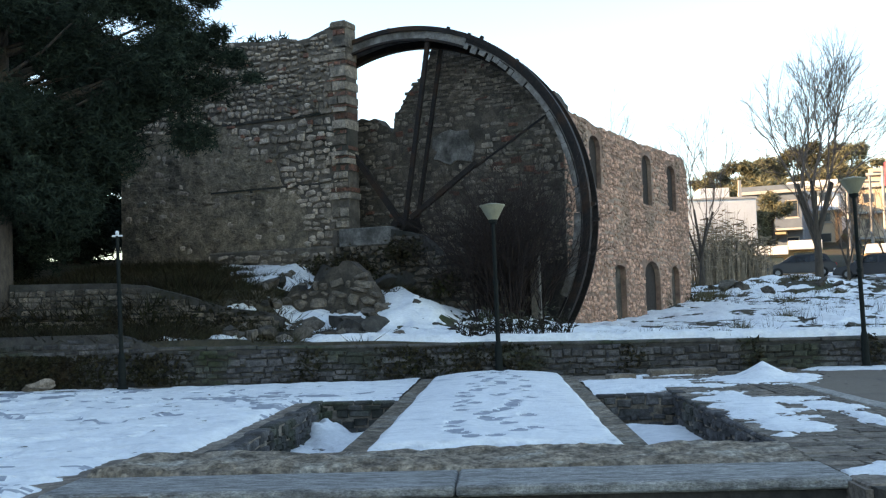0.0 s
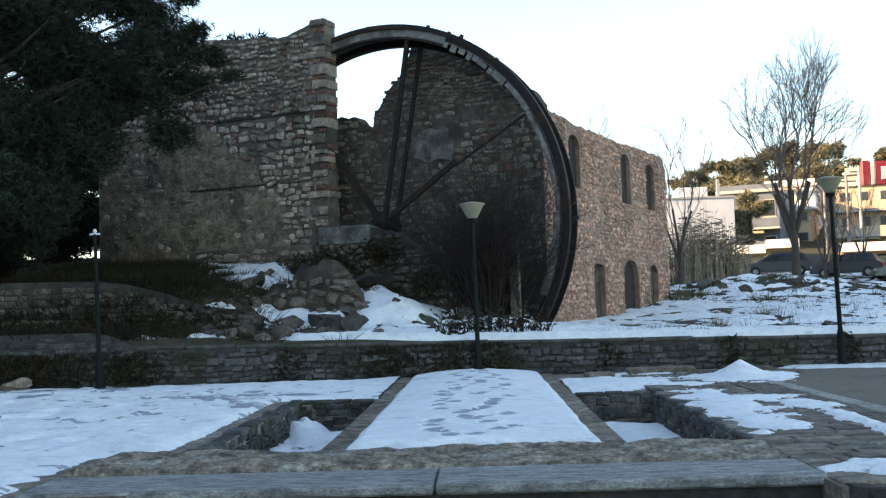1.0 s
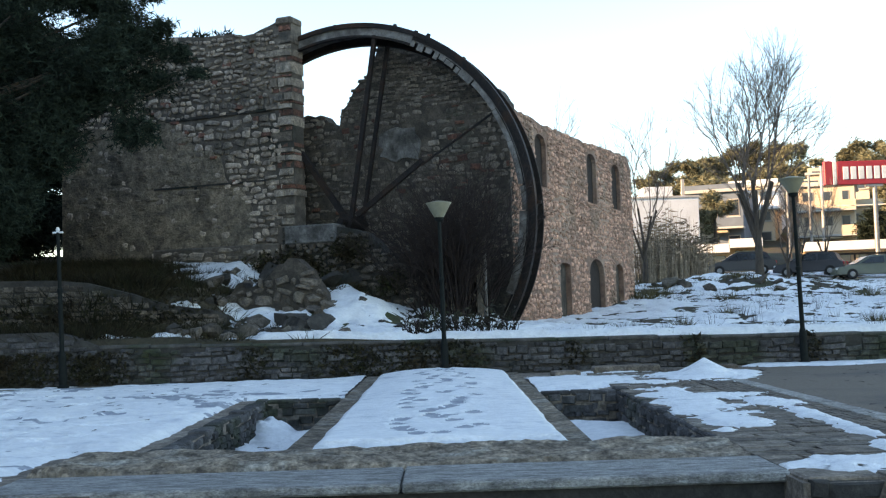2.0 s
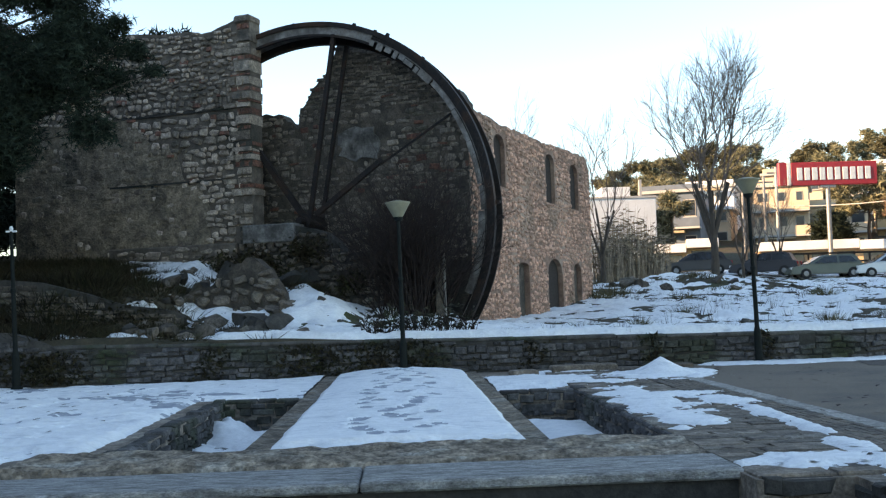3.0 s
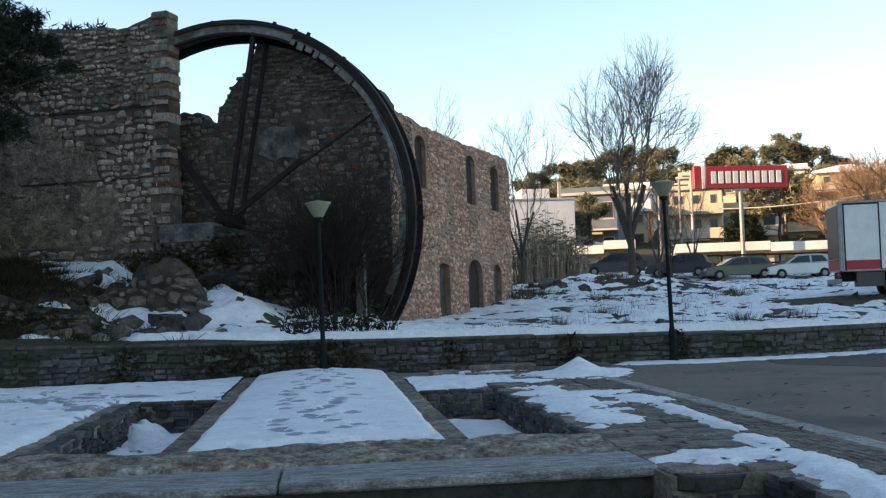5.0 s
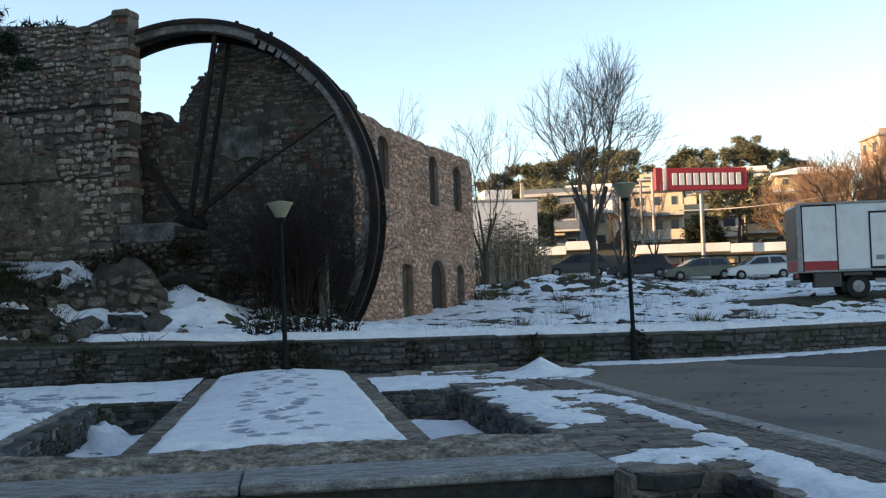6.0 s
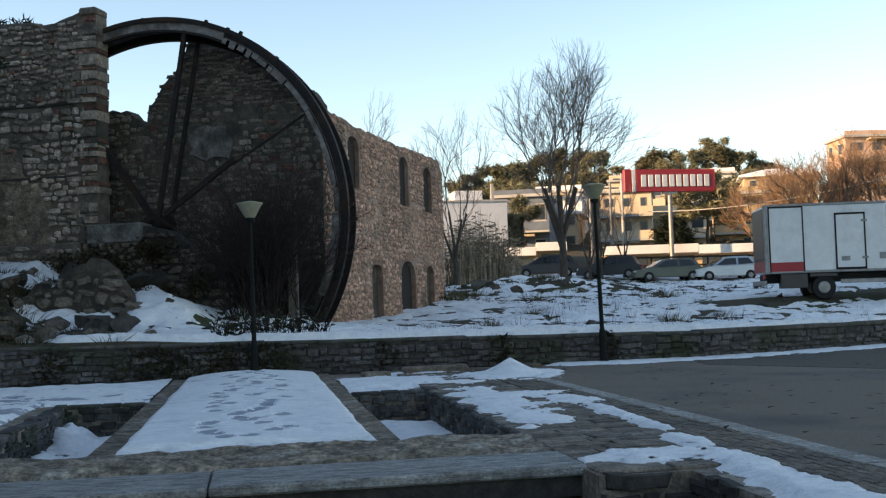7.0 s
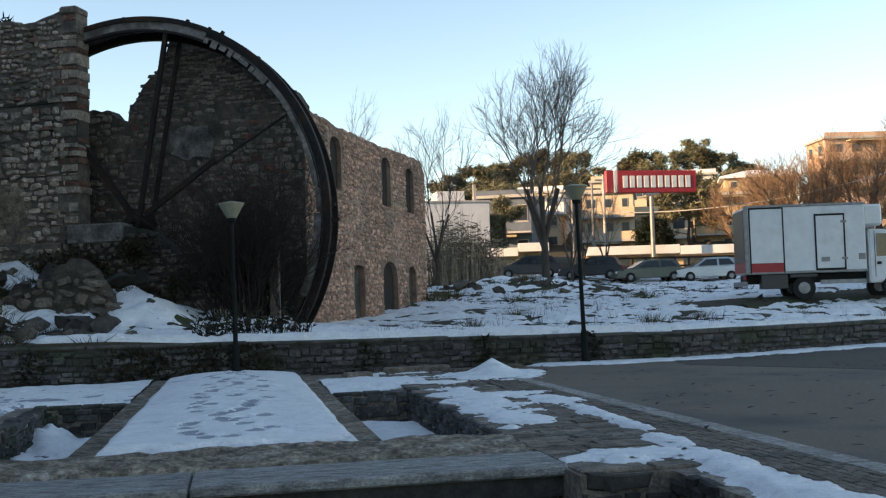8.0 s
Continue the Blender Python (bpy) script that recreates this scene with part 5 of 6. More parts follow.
for _ in range(520):
    x, y = rr.uniform(10.7, 14.4), rr.uniform(57, 61)
    z, h = float(ground_z(x, y)), rr.uniform(2.2, 4.9) * (1 - 0.35 * abs(x - 12.2) / 2)
    lx, w = rr.gauss(0, 0.25), 0.03
    tri += [(x - w, y, z), (x + w, y, z), (x + lx, y, z + h)]
    for _ in range(3):
        t = rr.uniform(0.4, 0.95)
        tri += [(x + lx * t, y, z + h * t), (x + lx * t + rr.gauss(0, 0.3), y + rr.gauss(0, 0.2), z + h * t + rr.uniform(-0.1, 0.3)), (x + lx * t, y, z + h * t + 0.08)]
tagged(leaf_mesh("reeds", np.array(tri), REED), "tall dry cane reeds in front of the white building", "reeds", kind="stuff")


# ---- rubble ----
def boulder(x, y, r, seed, material, label, z=None, flat=0.75, group="rubble on the bank"):
    bm = bmesh.new()
    bmesh.ops.create_icosphere(bm, subdivisions=2, radius=r * 1.25)
    g = random.Random(seed)
    cuts = [(Vector((g.gauss(0, 1), g.gauss(0, 1), g.gauss(0, 1))).normalized(), g.uniform(0.35, 0.75) * r) for _ in range(8)]
    for v in bm.verts:
        for n, d in cuts:
            k = v.co.dot(n) - d
            if k > 0:
                v.co -= n * k
        v.co.x *= 1.25
        v.co.z *= flat
        v.co += v.co.normalized() * g.uniform(-0.13, 0.10) * r
    bmesh.ops.subdivide_edges(bm, edges=bm.edges[:], cuts=1)
    for v in bm.verts:
        v.co *= 1 + 0.10 * noise.noise(v.co * 6 / r * 0.5 + Vector((seed, 0, 0)))
    ob = part("boulder", bm, material)
    ob.matrix_world = pose(x, y, (float(ground_z(x, y)) if z is None else z) + r * flat * 0.45, 0, 0, g.uniform(0, 360))
    return tagged(ob, label, "boulder", group)


g = random.Random(31)
for k in range(95):
    x, y = g.uniform(-6.8, -3.1), 26.2 + 7.5 * g.random() ** 1.2
    boulder(x, y, g.choice((0.08, 0.11, 0.15, 0.22, 0.3)), 200 + k, g.choice((DARK_MORTAR, DARK_STONE, DARK_STONE)), "rough dark fallen stone on the bank")
for x, y, r, mt in ((-4.35, 27.1, 0.42, DARK_MORTAR), (-3.75, 27.3, 0.45, DARK_MORTAR), (-3.2, 27.4, 0.36, DARK_MORTAR), (-4.0, 27.9, 0.45, DARK_MORTAR), (-2.45, 26.4, 0.2, OLD_STONE), (-4.9, 26.6, 0.30, DARK_STONE), (-5.4, 26.5, 0.22, OLD_STONE),
                    (-3.5, 31.6, 0.45, DARK_MORTAR), (-4.3, 32.2, 0.5, DARK_MORTAR), (-3.0, 32.4, 0.45, DARK_MORTAR), (-4.0, 33.4, 0.55, DARK_MORTAR), (-5.2, 33.8, 0.7, DARK_MORTAR)):
    boulder(x, y, r, int(abs(x * 100)), mt, "large rough stone fallen from the ruin")
boulder(-10.9, 24.95, 0.27, 4, OLD_STONE, "pale rounded boulder at the foot of the wall", z=0.0, group="stones on the square")
for k in range(34):
    x, y = g.uniform(-3.4, 0.6), 26.1 + 4.8 * g.random()
    boulder(x, y, g.uniform(0.05, 0.14), 300 + k, DARK_MORTAR, "small dark stone poking through the snow", group="stones in the snow")
for k in range(70):
    x = g.uniform(3.5, 28)
    y = 26.5 + g.random() ** 1.3 * 24 + float(bend(x))
    if not (x < 10 and y > 34):
        boulder(x, y, g.uniform(0.06, 0.16), 400 + k, DARK_MORTAR, "small dark stone half under snow", group="stones in the snow")
for k in range(9):
    boulder(g.uniform(9, 16), g.uniform(49.5, 53), g.uniform(0.2, 0.4), 500 + k, DARK_STONE, "dark heap of earth and stone on the mound", group="stones in the snow")
# dry leaves on the road and square
rng = np.random.default_rng(12)
n = 260
q = np.stack([rng.uniform(6.0, 16, n), rng.uniform(10, 25.2, n), np.full(n, 0.012)], 1)
q2 = np.stack([rng.uniform(3.2, 5.7, 60), rng.uniform(9.6, 25, 60), np.full(60, 0.03)], 1)
q3 = np.stack([rng.uniform(-9, -3.9, 60), rng.uniform(12, 24, 60), np.full(60, 0.045)], 1)
q = np.concatenate([q, q2, q3])
a = rng.uniform(0, 6.28, len(q))
d = np.stack([np.cos(a), np.sin(a), rng.uniform(-0.05, 0.15, len(q))], 1) * rng.uniform(0.06, 0.12, (len(q), 1))
e = np.stack([-np.sin(a), np.cos(a), np.full(len(q), 0.1)], 1) * 0.055
tagged(leaf_mesh("fallen_leaves", np.stack([q - d, q + e, q + d], 1).reshape(-1, 3), RED_TWIG), "scattered dry brown leaves", "leaves", kind="stuff")

# ---- lamps ----
POST = mat("dark_green_post_paint", (0.010, 0.013, 0.012), (0.006, 0.008, 0.007), 8, 0.75, 0.15, 40, spec=0.15, grain=0.06)
GLASS = mat("cream_lamp_glass", (0.27, 0.25, 0.17), (0.22, 0.205, 0.14), 3, 0.45, 0.05, 30, grain=0.06)
PALE = mat("white_paint", (0.72, 0.72, 0.70), (0.62, 0.62, 0.60), 2.0, 0.6, 0.1, 30, grain=0.06)


def lathe(profile, n=20):
    bm = bmesh.new()
    rows = [[bm.verts.new((r * math.cos(2 * math.pi * k / n), r * math.sin(2 * math.pi * k / n), z)) for k in range(n)] for r, z in profile]
    for p, q in zip(rows[:-1], rows[1:]):
        for k in range(n):
            bm.faces.new((p[k], p[(k + 1) % n], q[(k + 1) % n], q[k]))
    bm.faces.new(rows[0][::-1])
    bm.faces.new(rows[-1])
    return bm


def lamp(x, y, height, lean, with_shade, label, z=-0.02):
    root = tagged(empty("street_lamp", pose(x, y, z, 0, lean, 0)), label, "street lamp", "park lamps")
    top = height - (0.46 if with_shade else 0.12)
    part("base", lathe([(0.13, 0), (0.13, 0.06), (0.09, 0.10), (0.085, 0.75), (0.07, 0.80), (0.06, 0.85)], 16), POST, root)
    part("post", lathe([(0.055, 0.8), (0.05, 2.2), (0.062, 2.22), (0.062, 2.28), (0.045, 2.3), (0.04, top)], 14), POST, root)
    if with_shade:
        part("collar", lathe([(0.04, top - 0.04), (0.10, top), (0.11, top + 0.06), (0.09, top + 0.08)], 16), POST, root)
        part("shade", lathe([(0.10, top + 0.06), (0.13, top + 0.10), (0.285, top + 0.38), (0.27, top + 0.40)], 24), GLASS, root, "cream frosted conical lamp glass", smooth=False)
        part("cap", lathe([(0.30, top + 0.385), (0.30, top + 0.41), (0.10, top + 0.45), (0.02, top + 0.46)], 24), GLASS, root)
    else:
        part("bracket", box(bmesh.new(), -0.12, 0.12, -0.03, 0.03, top - 0.02, top + 0.02, bevel=0.008), PALE, root, "pale cross bracket")
        part("finial", lathe([(0.03, top + 0.02), (0.05, top + 0.06), (0.03, top + 0.12)], 10), PALE, root)
    return root


lamp(8.33, 25.18, 4.42, -1.3, True, "dark green park lamp with a cream conical glass")
lamp(-0.05, 25.18, 4.10, -0.6, True, "dark green park lamp with a cream conical glass")
lamp(-8.76, 24.6, 3.70, -1.3, False, "dark park lamp post that has lost its glass")

# grey pipe standing by the wheel
bm = lathe([(0.055, 0.9), (0.055, 3.0)], 10)
pp = part("pipe", bm, IRON_PALE)
pp.matrix_world = pose(1.15, 30.6, 0.2)
tagged(pp, "grey upright iron pipe before the wheel", "pipe")
bx = part("meter_box", box(bmesh.new(), -0.32, 0.22, -0.15, 0.15, 3.55, 3.85, bevel=0.03), GREY_RENDER)
bx.matrix_world = pose(1.0, 30.7, 0)
bm = box(bmesh.new(), 0.9, 1.2, 30.6, 30.85, 0.8, 3.55, bevel=0.02)
cb = part("stone_post", bm, DARK_STONE)
tagged(cb, "weathered dark stone post before the wheel", "post")
tagged(bx, "grey stone block on top of the post", "block")
wl = part("door_jamb", box(bmesh.new(), -1.35, -1.08, -2.3, -2.0, 0.8, 3.6, bevel=0.03), OLD_STONE)
wl.data.transform(B)
under(wl, RUIN)


# ---- vehicles ----
WHITE_PANEL = mat("white_truck_panel", (0.66, 0.67, 0.66), (0.60, 0.61, 0.60), 1.5, 0.45, 0.05, 20, c3=(0.52, 0.52, 0.50), big=0.7, amount=0.2, spec=0.5, grain=0.05)
RED_PAINT = mat("red_paint", (0.36, 0.012, 0.022), (0.30, 0.012, 0.02), 3, 0.45, 0.05, 30, spec=0.5, grain=0.05)
BLACK = mat("black_rubber", (0.018, 0.018, 0.018), (0.012, 0.012, 0.012), 8, 0.8, 0.2, 40, grain=0.05)
GREY_METAL = mat("grey_metal", (0.28, 0.28, 0.28), (0.2, 0.2, 0.2), 5, 0.5, 0.1, 40, metal=0.5, grain=0.05)
CAR_GLASS = mat("dark_car_glass", (0.02, 0.024, 0.028), (0.015, 0.018, 0.02), 2, 0.12, 0, 20, spec=0.7, grain=0.05)
SILVER = mat("silver_car_paint", (0.42, 0.45, 0.48), (0.38, 0.41, 0.44), 1, 0.35, 0, 20, metal=0.5, spec=0.5, grain=0.05)
OLIVE = mat("dull_green_car_paint", (0.10, 0.11, 0.09), (0.08, 0.09, 0.075), 1, 0.4, 0, 20, metal=0.3, spec=0.5, grain=0.05)
DARK_CAR = mat("dark_car_paint", (0.035, 0.035, 0.04), (0.03, 0.03, 0.034), 1, 0.4, 0, 20, metal=0.2, spec=0.5, grain=0.05)
LIGHT_GLASS = mat("lamp_lens", (0.6, 0.6, 0.58), (0.5, 0.5, 0.5), 3, 0.2, 0, 20, grain=0.05)


def wheel(parent, x, y, r, width=0.22, sx=1.0):
    w = part("wheel", lathe([(r * 0.48, -width / 2), (r * 0.95, -width / 2), (r, -width * 0.3), (r, width * 0.3), (r * 0.95, width / 2), (r * 0.48, width / 2)], 22), BLACK, parent, "black rubber tyre on a steel wheel")
    w.matrix_basis = pose(x, y, r, 90) @ Matrix.Diagonal((1 / sx, 1, 1, 1))
    part("rim", lathe([(r * 0.2, -width / 2 - 0.02), (r * 0.44, -width / 2 - 0.012), (r * 0.5, -width / 2), (r * 0.5, width / 2), (r * 0.44, width / 2 + 0.012), (r * 0.2, width / 2 + 0.02)], 18), GREY_METAL, w, "grey steel rim")
    return w


def truck(x, y, rz):
    t = tagged(empty("box_truck", pose(x, y, float(ground_z(x + 2.5, y)) - 0.02, 0, 0, rz) @ Matrix.Diagonal((0.845, 1, 1, 1))), "white refrigerated box truck with a red corner stripe, parked", "truck")
    part("cargo_box", box(bmesh.new(), 0, 5.05, 0, 2.3, 0.98, 3.42, bevel=0.05), WHITE_PANEL, t, "white insulated cargo box")
    for z in (0.96, 3.38):
        part("edge_rail", box(bmesh.new(), -0.02, 5.08, -0.025, 0.06, z, z + 0.09, bevel=0.015), GREY_METAL, t, "grey aluminium edge rail")
    part("corner_post", box(bmesh.new(), -0.03, 0.14, -0.03, 0.10, 0.96, 3.46, bevel=0.02), GREY_METAL, t)
    p = part("rear_panel", box(bmesh.new(), 0.22, 1.58, -0.022, 0.02, 1.36, 3.33, bevel=0.01), WHITE_PANEL, t)
    for b in ((0.17, 0.225, -0.03, 0.02, 1.0, 3.38), (1.575, 1.63, -0.03, 0.02, 1.0, 3.38), (0.17, 1.63, -0.03, 0.02, 3.33, 3.38)):
        part("seal", box(bmesh.new(), *b), BLACK, p)
    part("red_stripe", box(bmesh.new(), 0.225, 1.575, -0.026, 0.02, 1.03, 1.36, bevel=0.005), RED_PAINT, t, "red stripe along the lower edge")
    part("rear_stripe", box(bmesh.new(), -0.026, 0.0, 0.1, 2.2, 1.03, 1.42), RED_PAINT, t)
    # shade of the rear face put into a dark panel
    part("rear_door", box(bmesh.new(), -0.034, 0.0, 0.12, 2.18, 1.44, 3.34, bevel=0.01), DARK_CAR, t, "rear loading door with the rear face's shade in its colour")
    d = part("side_door", box(bmesh.new(), 2.98, 4.12, -0.03, 0.02, 1.12, 3.02, bevel=0.01), WHITE_PANEL, t)
    for b in ((2.92, 2.98, -0.04, 0.02, 1.06, 3.08), (4.12, 4.18, -0.04, 0.02, 1.06, 3.08), (2.92, 4.18, -0.04, 0.02, 3.02, 3.09), (2.92, 4.18, -0.04, 0.02, 1.05, 1.12)):
        part("door_seal", box(bmesh.new(), *b), BLACK, d)
    for z in (1.42, 2.75):
        part("hinge", box(bmesh.new(), 4.0, 4.25, -0.07, -0.03, z, z + 0.08, bevel=0.01), GREY_METAL, d)
    part("latch", box(bmesh.new(), 3.15, 3.5, -0.06, -0.03, 1.36, 1.52, bevel=0.01), GREY_METAL, d)
    part("vent", box(bmesh.new(), 4.72, 5.0, -0.035, 0.0, 1.4, 1.62, bevel=0.01), GREY_METAL, t)
    part("cooling_unit", box(bmesh.new(), 5.06, 5.85, 0.25, 2.05, 2.62, 3.40, bevel=0.08), WHITE_PANEL, t, "white cooling unit over the cab")
    bm = bmesh.new()
    prof = ((5.18, 0.55), (7.1, 0.55), (7.15, 1.25), (6.75, 1.45), (6.2, 2.45), (5.2, 2.5))
    a = [bm.verts.new((px, 0.12, pz)) for px, pz in prof]
    b = [bm.verts.new((px, 2.18, pz)) for px, pz in prof]
    bm.faces.new(a)
    bm.faces.new(b[::-1])
    for k in range(6):
        bm.faces.new((a[k], b[k], b[(k + 1) % 6], a[(k + 1) % 6]))
    bmesh.ops.bevel(bm, geom=bm.edges[:], offset=0.06, segments=2, affect="EDGES")
    cab = part("cab", bm, WHITE_PANEL, t, "white driver's cab")
    bm = bmesh.new()
    v = [bm.verts.new((px, py, pz)) for py in (0.095, 0.13) for px, pz in ((5.5, 1.5), (6.5, 1.5), (6.12, 2.3), (5.5, 2.32))]
    for f in ((0, 1, 2, 3), (7, 6, 5, 4), (0, 4, 5, 1), (1, 5, 6, 2), (2, 6, 7, 3), (3, 7, 4, 0)):
        bm.faces.new([v[i] for i in f])
    part("side_window", bm, CAR_GLASS, cab, "dark cab window")
    part("door_line", box(bmesh.new(), 5.42, 5.44, 0.10, 0.14, 0.75, 2.4), BLACK, cab)
    part("door_handle", box(bmesh.new(), 5.5, 5.68, 0.07, 0.13, 1.2, 1.3, bevel=0.015), BLACK, cab)
    part("chassis", box(bmesh.new(), 0.1, 6.9, 0.55, 1.75, 0.62, 0.96, bevel=0.03), BLACK, t)
    # dark paint stands for the shadow below the cargo floor
    part("underbox", box(bmesh.new(), 0.62, 1.75, 0.05, 0.5, 0.42, 0.95, bevel=0.02), DARK_CAR, t, "tool box darkened for the shadow under the floor")
    part("mudguard", box(bmesh.new(), 1.82, 3.0, 0.06, 0.45, 0.80, 0.96, bevel=0.03), DARK_CAR, t)
    part("side_guard", box(bmesh.new(), 3.1, 5.0, 0.04, 0.10, 0.55, 0.70, bevel=0.01), GREY_METAL, t)
    part("rear_bumper", box(bmesh.new(), -0.12, 0.05, 0.1, 2.2, 0.55, 0.72, bevel=0.02), GREY_METAL, t)
    part("tail_lamp", box(bmesh.new(), -0.06, 0.02, 0.15, 0.4, 0.78, 0.92, bevel=0.01), RED_PAINT, t)
    for wx in (2.42, 6.2):
        for wy in (0.24, 2.06):
            wheel(t, wx, wy, 0.43, 0.28, 0.86)
    return t


truck(18.2, 36.2, -16)


def car(x, y, rz, paint, label, length=4.2, height=1.46):
    c = tagged(empty("car", pose(x, y, float(ground_z(x, y)) - 0.02, 0, 0, rz)), label, "car", "parked cars")
    L, H = length, height

    def hull(prof, w0, w1, zs):
        bm = bmesh.new()
        rows = []
        for side in (-1, 1):
            rows.append([bm.verts.new((px * L, side * (w0 + (w1 - w0) * (pz - zs[0]) / (zs[1] - zs[0])), pz * H)) for px, pz in prof])
        n = len(prof)
        bm.faces.new(rows[0])
        bm.faces.new(rows[1][::-1])
        for k in range(n):
            bm.faces.new((rows[0][k], rows[1][k], rows[1][(k + 1) % n], rows[0][(k + 1) % n]))
        bmesh.ops.bevel(bm, geom=bm.edges[:], offset=0.05, segments=2, affect="EDGES")
        return bm

    part("body", hull(((-0.5, 0.20), (0.5, 0.20), (0.5, 0.42), (0.48, 0.50), (0.28, 0.60), (-0.42, 0.64), (-0.49, 0.58), (-0.5, 0.4)), 0.86, 0.80, (0.2, 0.64)), paint, c)
    part("cabin", hull(((-0.44, 0.60), (0.28, 0.58), (0.08, 0.93), (0.0, 0.99), (-0.28, 1.0), (-0.37, 0.95)), 0.80, 0.60, (0.58, 1.0)), paint, c)

    def pane(name, corners, side):
        bm = bmesh.new()
        rows = []
        for o in (-0.02, 0.022):
            rows.append([bm.verts.new((px * L, side * (0.80 - 0.20 * (pz - 0.58) / 0.42 + o), pz * H)) for px, pz in corners])
        n = len(corners)
        bm.faces.new(rows[0])
        bm.faces.new(rows[1][::-1])
        for k in range(n):
            bm.faces.new((rows[0][k], rows[1][k], rows[1][(k + 1) % n], rows[0][(k + 1) % n]))
        part(name, bm, CAR_GLASS, c, "dark car window")

    for side in (-1, 1):
        pane("front_window", ((-0.11, 0.66), (0.19, 0.65), (0.05, 0.91), (-0.11, 0.93)), side)
        pane("rear_window", ((-0.37, 0.69), (-0.14, 0.66), (-0.14, 0.93), (-0.30, 0.92)), side)
    bm = bmesh.new()
    v = [bm.verts.new((px * L + o, sy, pz * H + o)) for o in (-0.02, 0.025) for px, sy, pz in ((0.265, -0.72, 0.62), (0.265, 0.72, 0.62), (0.09, 0.57, 0.92), (0.09, -0.57, 0.92))]
    for f in ((0, 1, 2, 3), (7, 6, 5, 4), (0, 4, 5, 1), (1, 5, 6, 2), (2, 6, 7, 3), (3, 7, 4, 0)):
        bm.faces.new([v[i] for i in f])
    part("windscreen", bm, CAR_GLASS, c, "dark sloping windscreen")
    for sy in (-0.62, 0.62):
        part("headlight", box(bmesh.new(), 0.475 * L, 0.505 * L, sy - 0.14, sy + 0.14, 0.40 * H, 0.50 * H, bevel=0.02), LIGHT_GLASS, c, "clear headlight")
        part("tail_light", box(bmesh.new(), -0.507 * L, -0.48 * L, sy - 0.12, sy + 0.12, 0.46 * H, 0.58 * H, bevel=0.02), RED_PAINT, c, "red tail light")
    part("bumper", box(bmesh.new(), 0.48 * L, 0.52 * L, -0.8, 0.8, 0.2 * H, 0.33 * H, bevel=0.03), paint, c)
    part("mirror", box(bmesh.new(), 0.17 * L, 0.21 * L, -0.98, -0.84, 0.62 * H, 0.70 * H, bevel=0.02), paint, c)
    for wx in (-0.31, 0.31):
        for wy in (-0.78, 0.78):
            wheel(c, wx * L, wy, 0.31, 0.2)
    return c


car(28.5, 62.0, 172, SILVER, "silver hatchback parked at the roadside", 4.1, 1.48)
car(24.9, 62.6, 176, OLIVE, "dull green saloon car parked at the roadside", 4.4, 1.40)
car(22.0, 64.5, 150, DARK_CAR, "dark hatchback parked at the roadside", 4.0, 1.45)
car(18.3, 66.5, 170, DARK_CAR, "dark parked car behind the trees", 4.2, 1.45)

# ---- the shop sign ----
SIGN = tagged(empty("shop_sign", pose(28.3, 70, 0)), "large red shop sign with white lettering bars on a pole", "sign")
part("board", box(bmesh.new(), -2.5, 3.3, -0.2, 0.2, 8.70, 10.24, bevel=0.04), RED_PAINT, SIGN, "glossy red sign board")
part("side_board", box(bmesh.new(), -3.3, -2.75, -0.18, 0.18, 8.72, 10.27, bevel=0.04), RED_PAINT, SIGN)
part("white_stripe", box(bmesh.new(), -2.75, -2.5, -0.19, 0.19, 8.72, 10.26, bevel=0.02), PALE, SIGN)
rs = random.Random(2)
for k in range(10):
    x0 = -2.1 + k * 0.51
    part("letter_bar", box(bmesh.new(), x0, x0 + 0.36, -0.235, -0.19, 9.05, 9.88, bevel=0.02), PALE, SIGN, "plain white bar")
part("pole", lathe([(0.15, 2.0), (0.15, 8.75)], 14), GREY_METAL, SIGN, "grey steel pole")
part("crossbar", box(bmesh.new(), -0.5, 0.5, -0.15, 0.15, 8.55, 8.72), GREY_METAL, SIGN)

# ---- buildings on the far side ----
WHITE_WALL = mat("white_wall_paint", (0.72, 0.73, 0.74), (0.64, 0.65, 0.66), 0.6, 0.8, 0.1, 8, c3=(0.55, 0.55, 0.54), big=0.15, amount=0.3, grain=0.05)
CREAM = mat("cream_stucco", (0.62, 0.50, 0.36), (0.54, 0.43, 0.31), 0.5, 0.9, 0.1, 8, c3=(0.46, 0.37, 0.28), big=0.15, grain=0.05)
OCHRE = mat("ochre_stucco", (0.50, 0.37, 0.22), (0.43, 0.31, 0.19), 0.5, 0.9, 0.1, 8, c3=(0.36, 0.27, 0.18), big=0.15, grain=0.05)
ORANGE = mat("terracotta_stucco", (0.58, 0.40, 0.30), (0.50, 0.345, 0.26), 0.5, 0.9, 0.1, 8, c3=(0.40, 0.24, 0.15), big=0.15, grain=0.05)
SLATE_WALL = mat("blue_grey_cladding", (0.13, 0.16, 0.20), (0.11, 0.135, 0.17), 0.6, 0.7, 0.1, 8, grain=0.05)
YELLOW = mat("yellow_wall_paint", (0.55, 0.42, 0.14), (0.48, 0.36, 0.12), 0.6, 0.8, 0.1, 8, grain=0.05)
CONCRETE = mat("pale_concrete", (0.45, 0.44, 0.42), (0.36, 0.35, 0.33), 0.8, 0.9, 0.2, 10, grain=0.05)
ROOF_TILE = mat("brown_roof", (0.24, 0.13, 0.09), (0.18, 0.10, 0.07), 2.0, 0.9, 0.2, 14, grain=0.05)
PANE = mat("dark_window_glass", (0.03, 0.035, 0.045), (0.022, 0.026, 0.034), 0.8, 0.15, 0, 10, spec=0.6, grain=0.05)
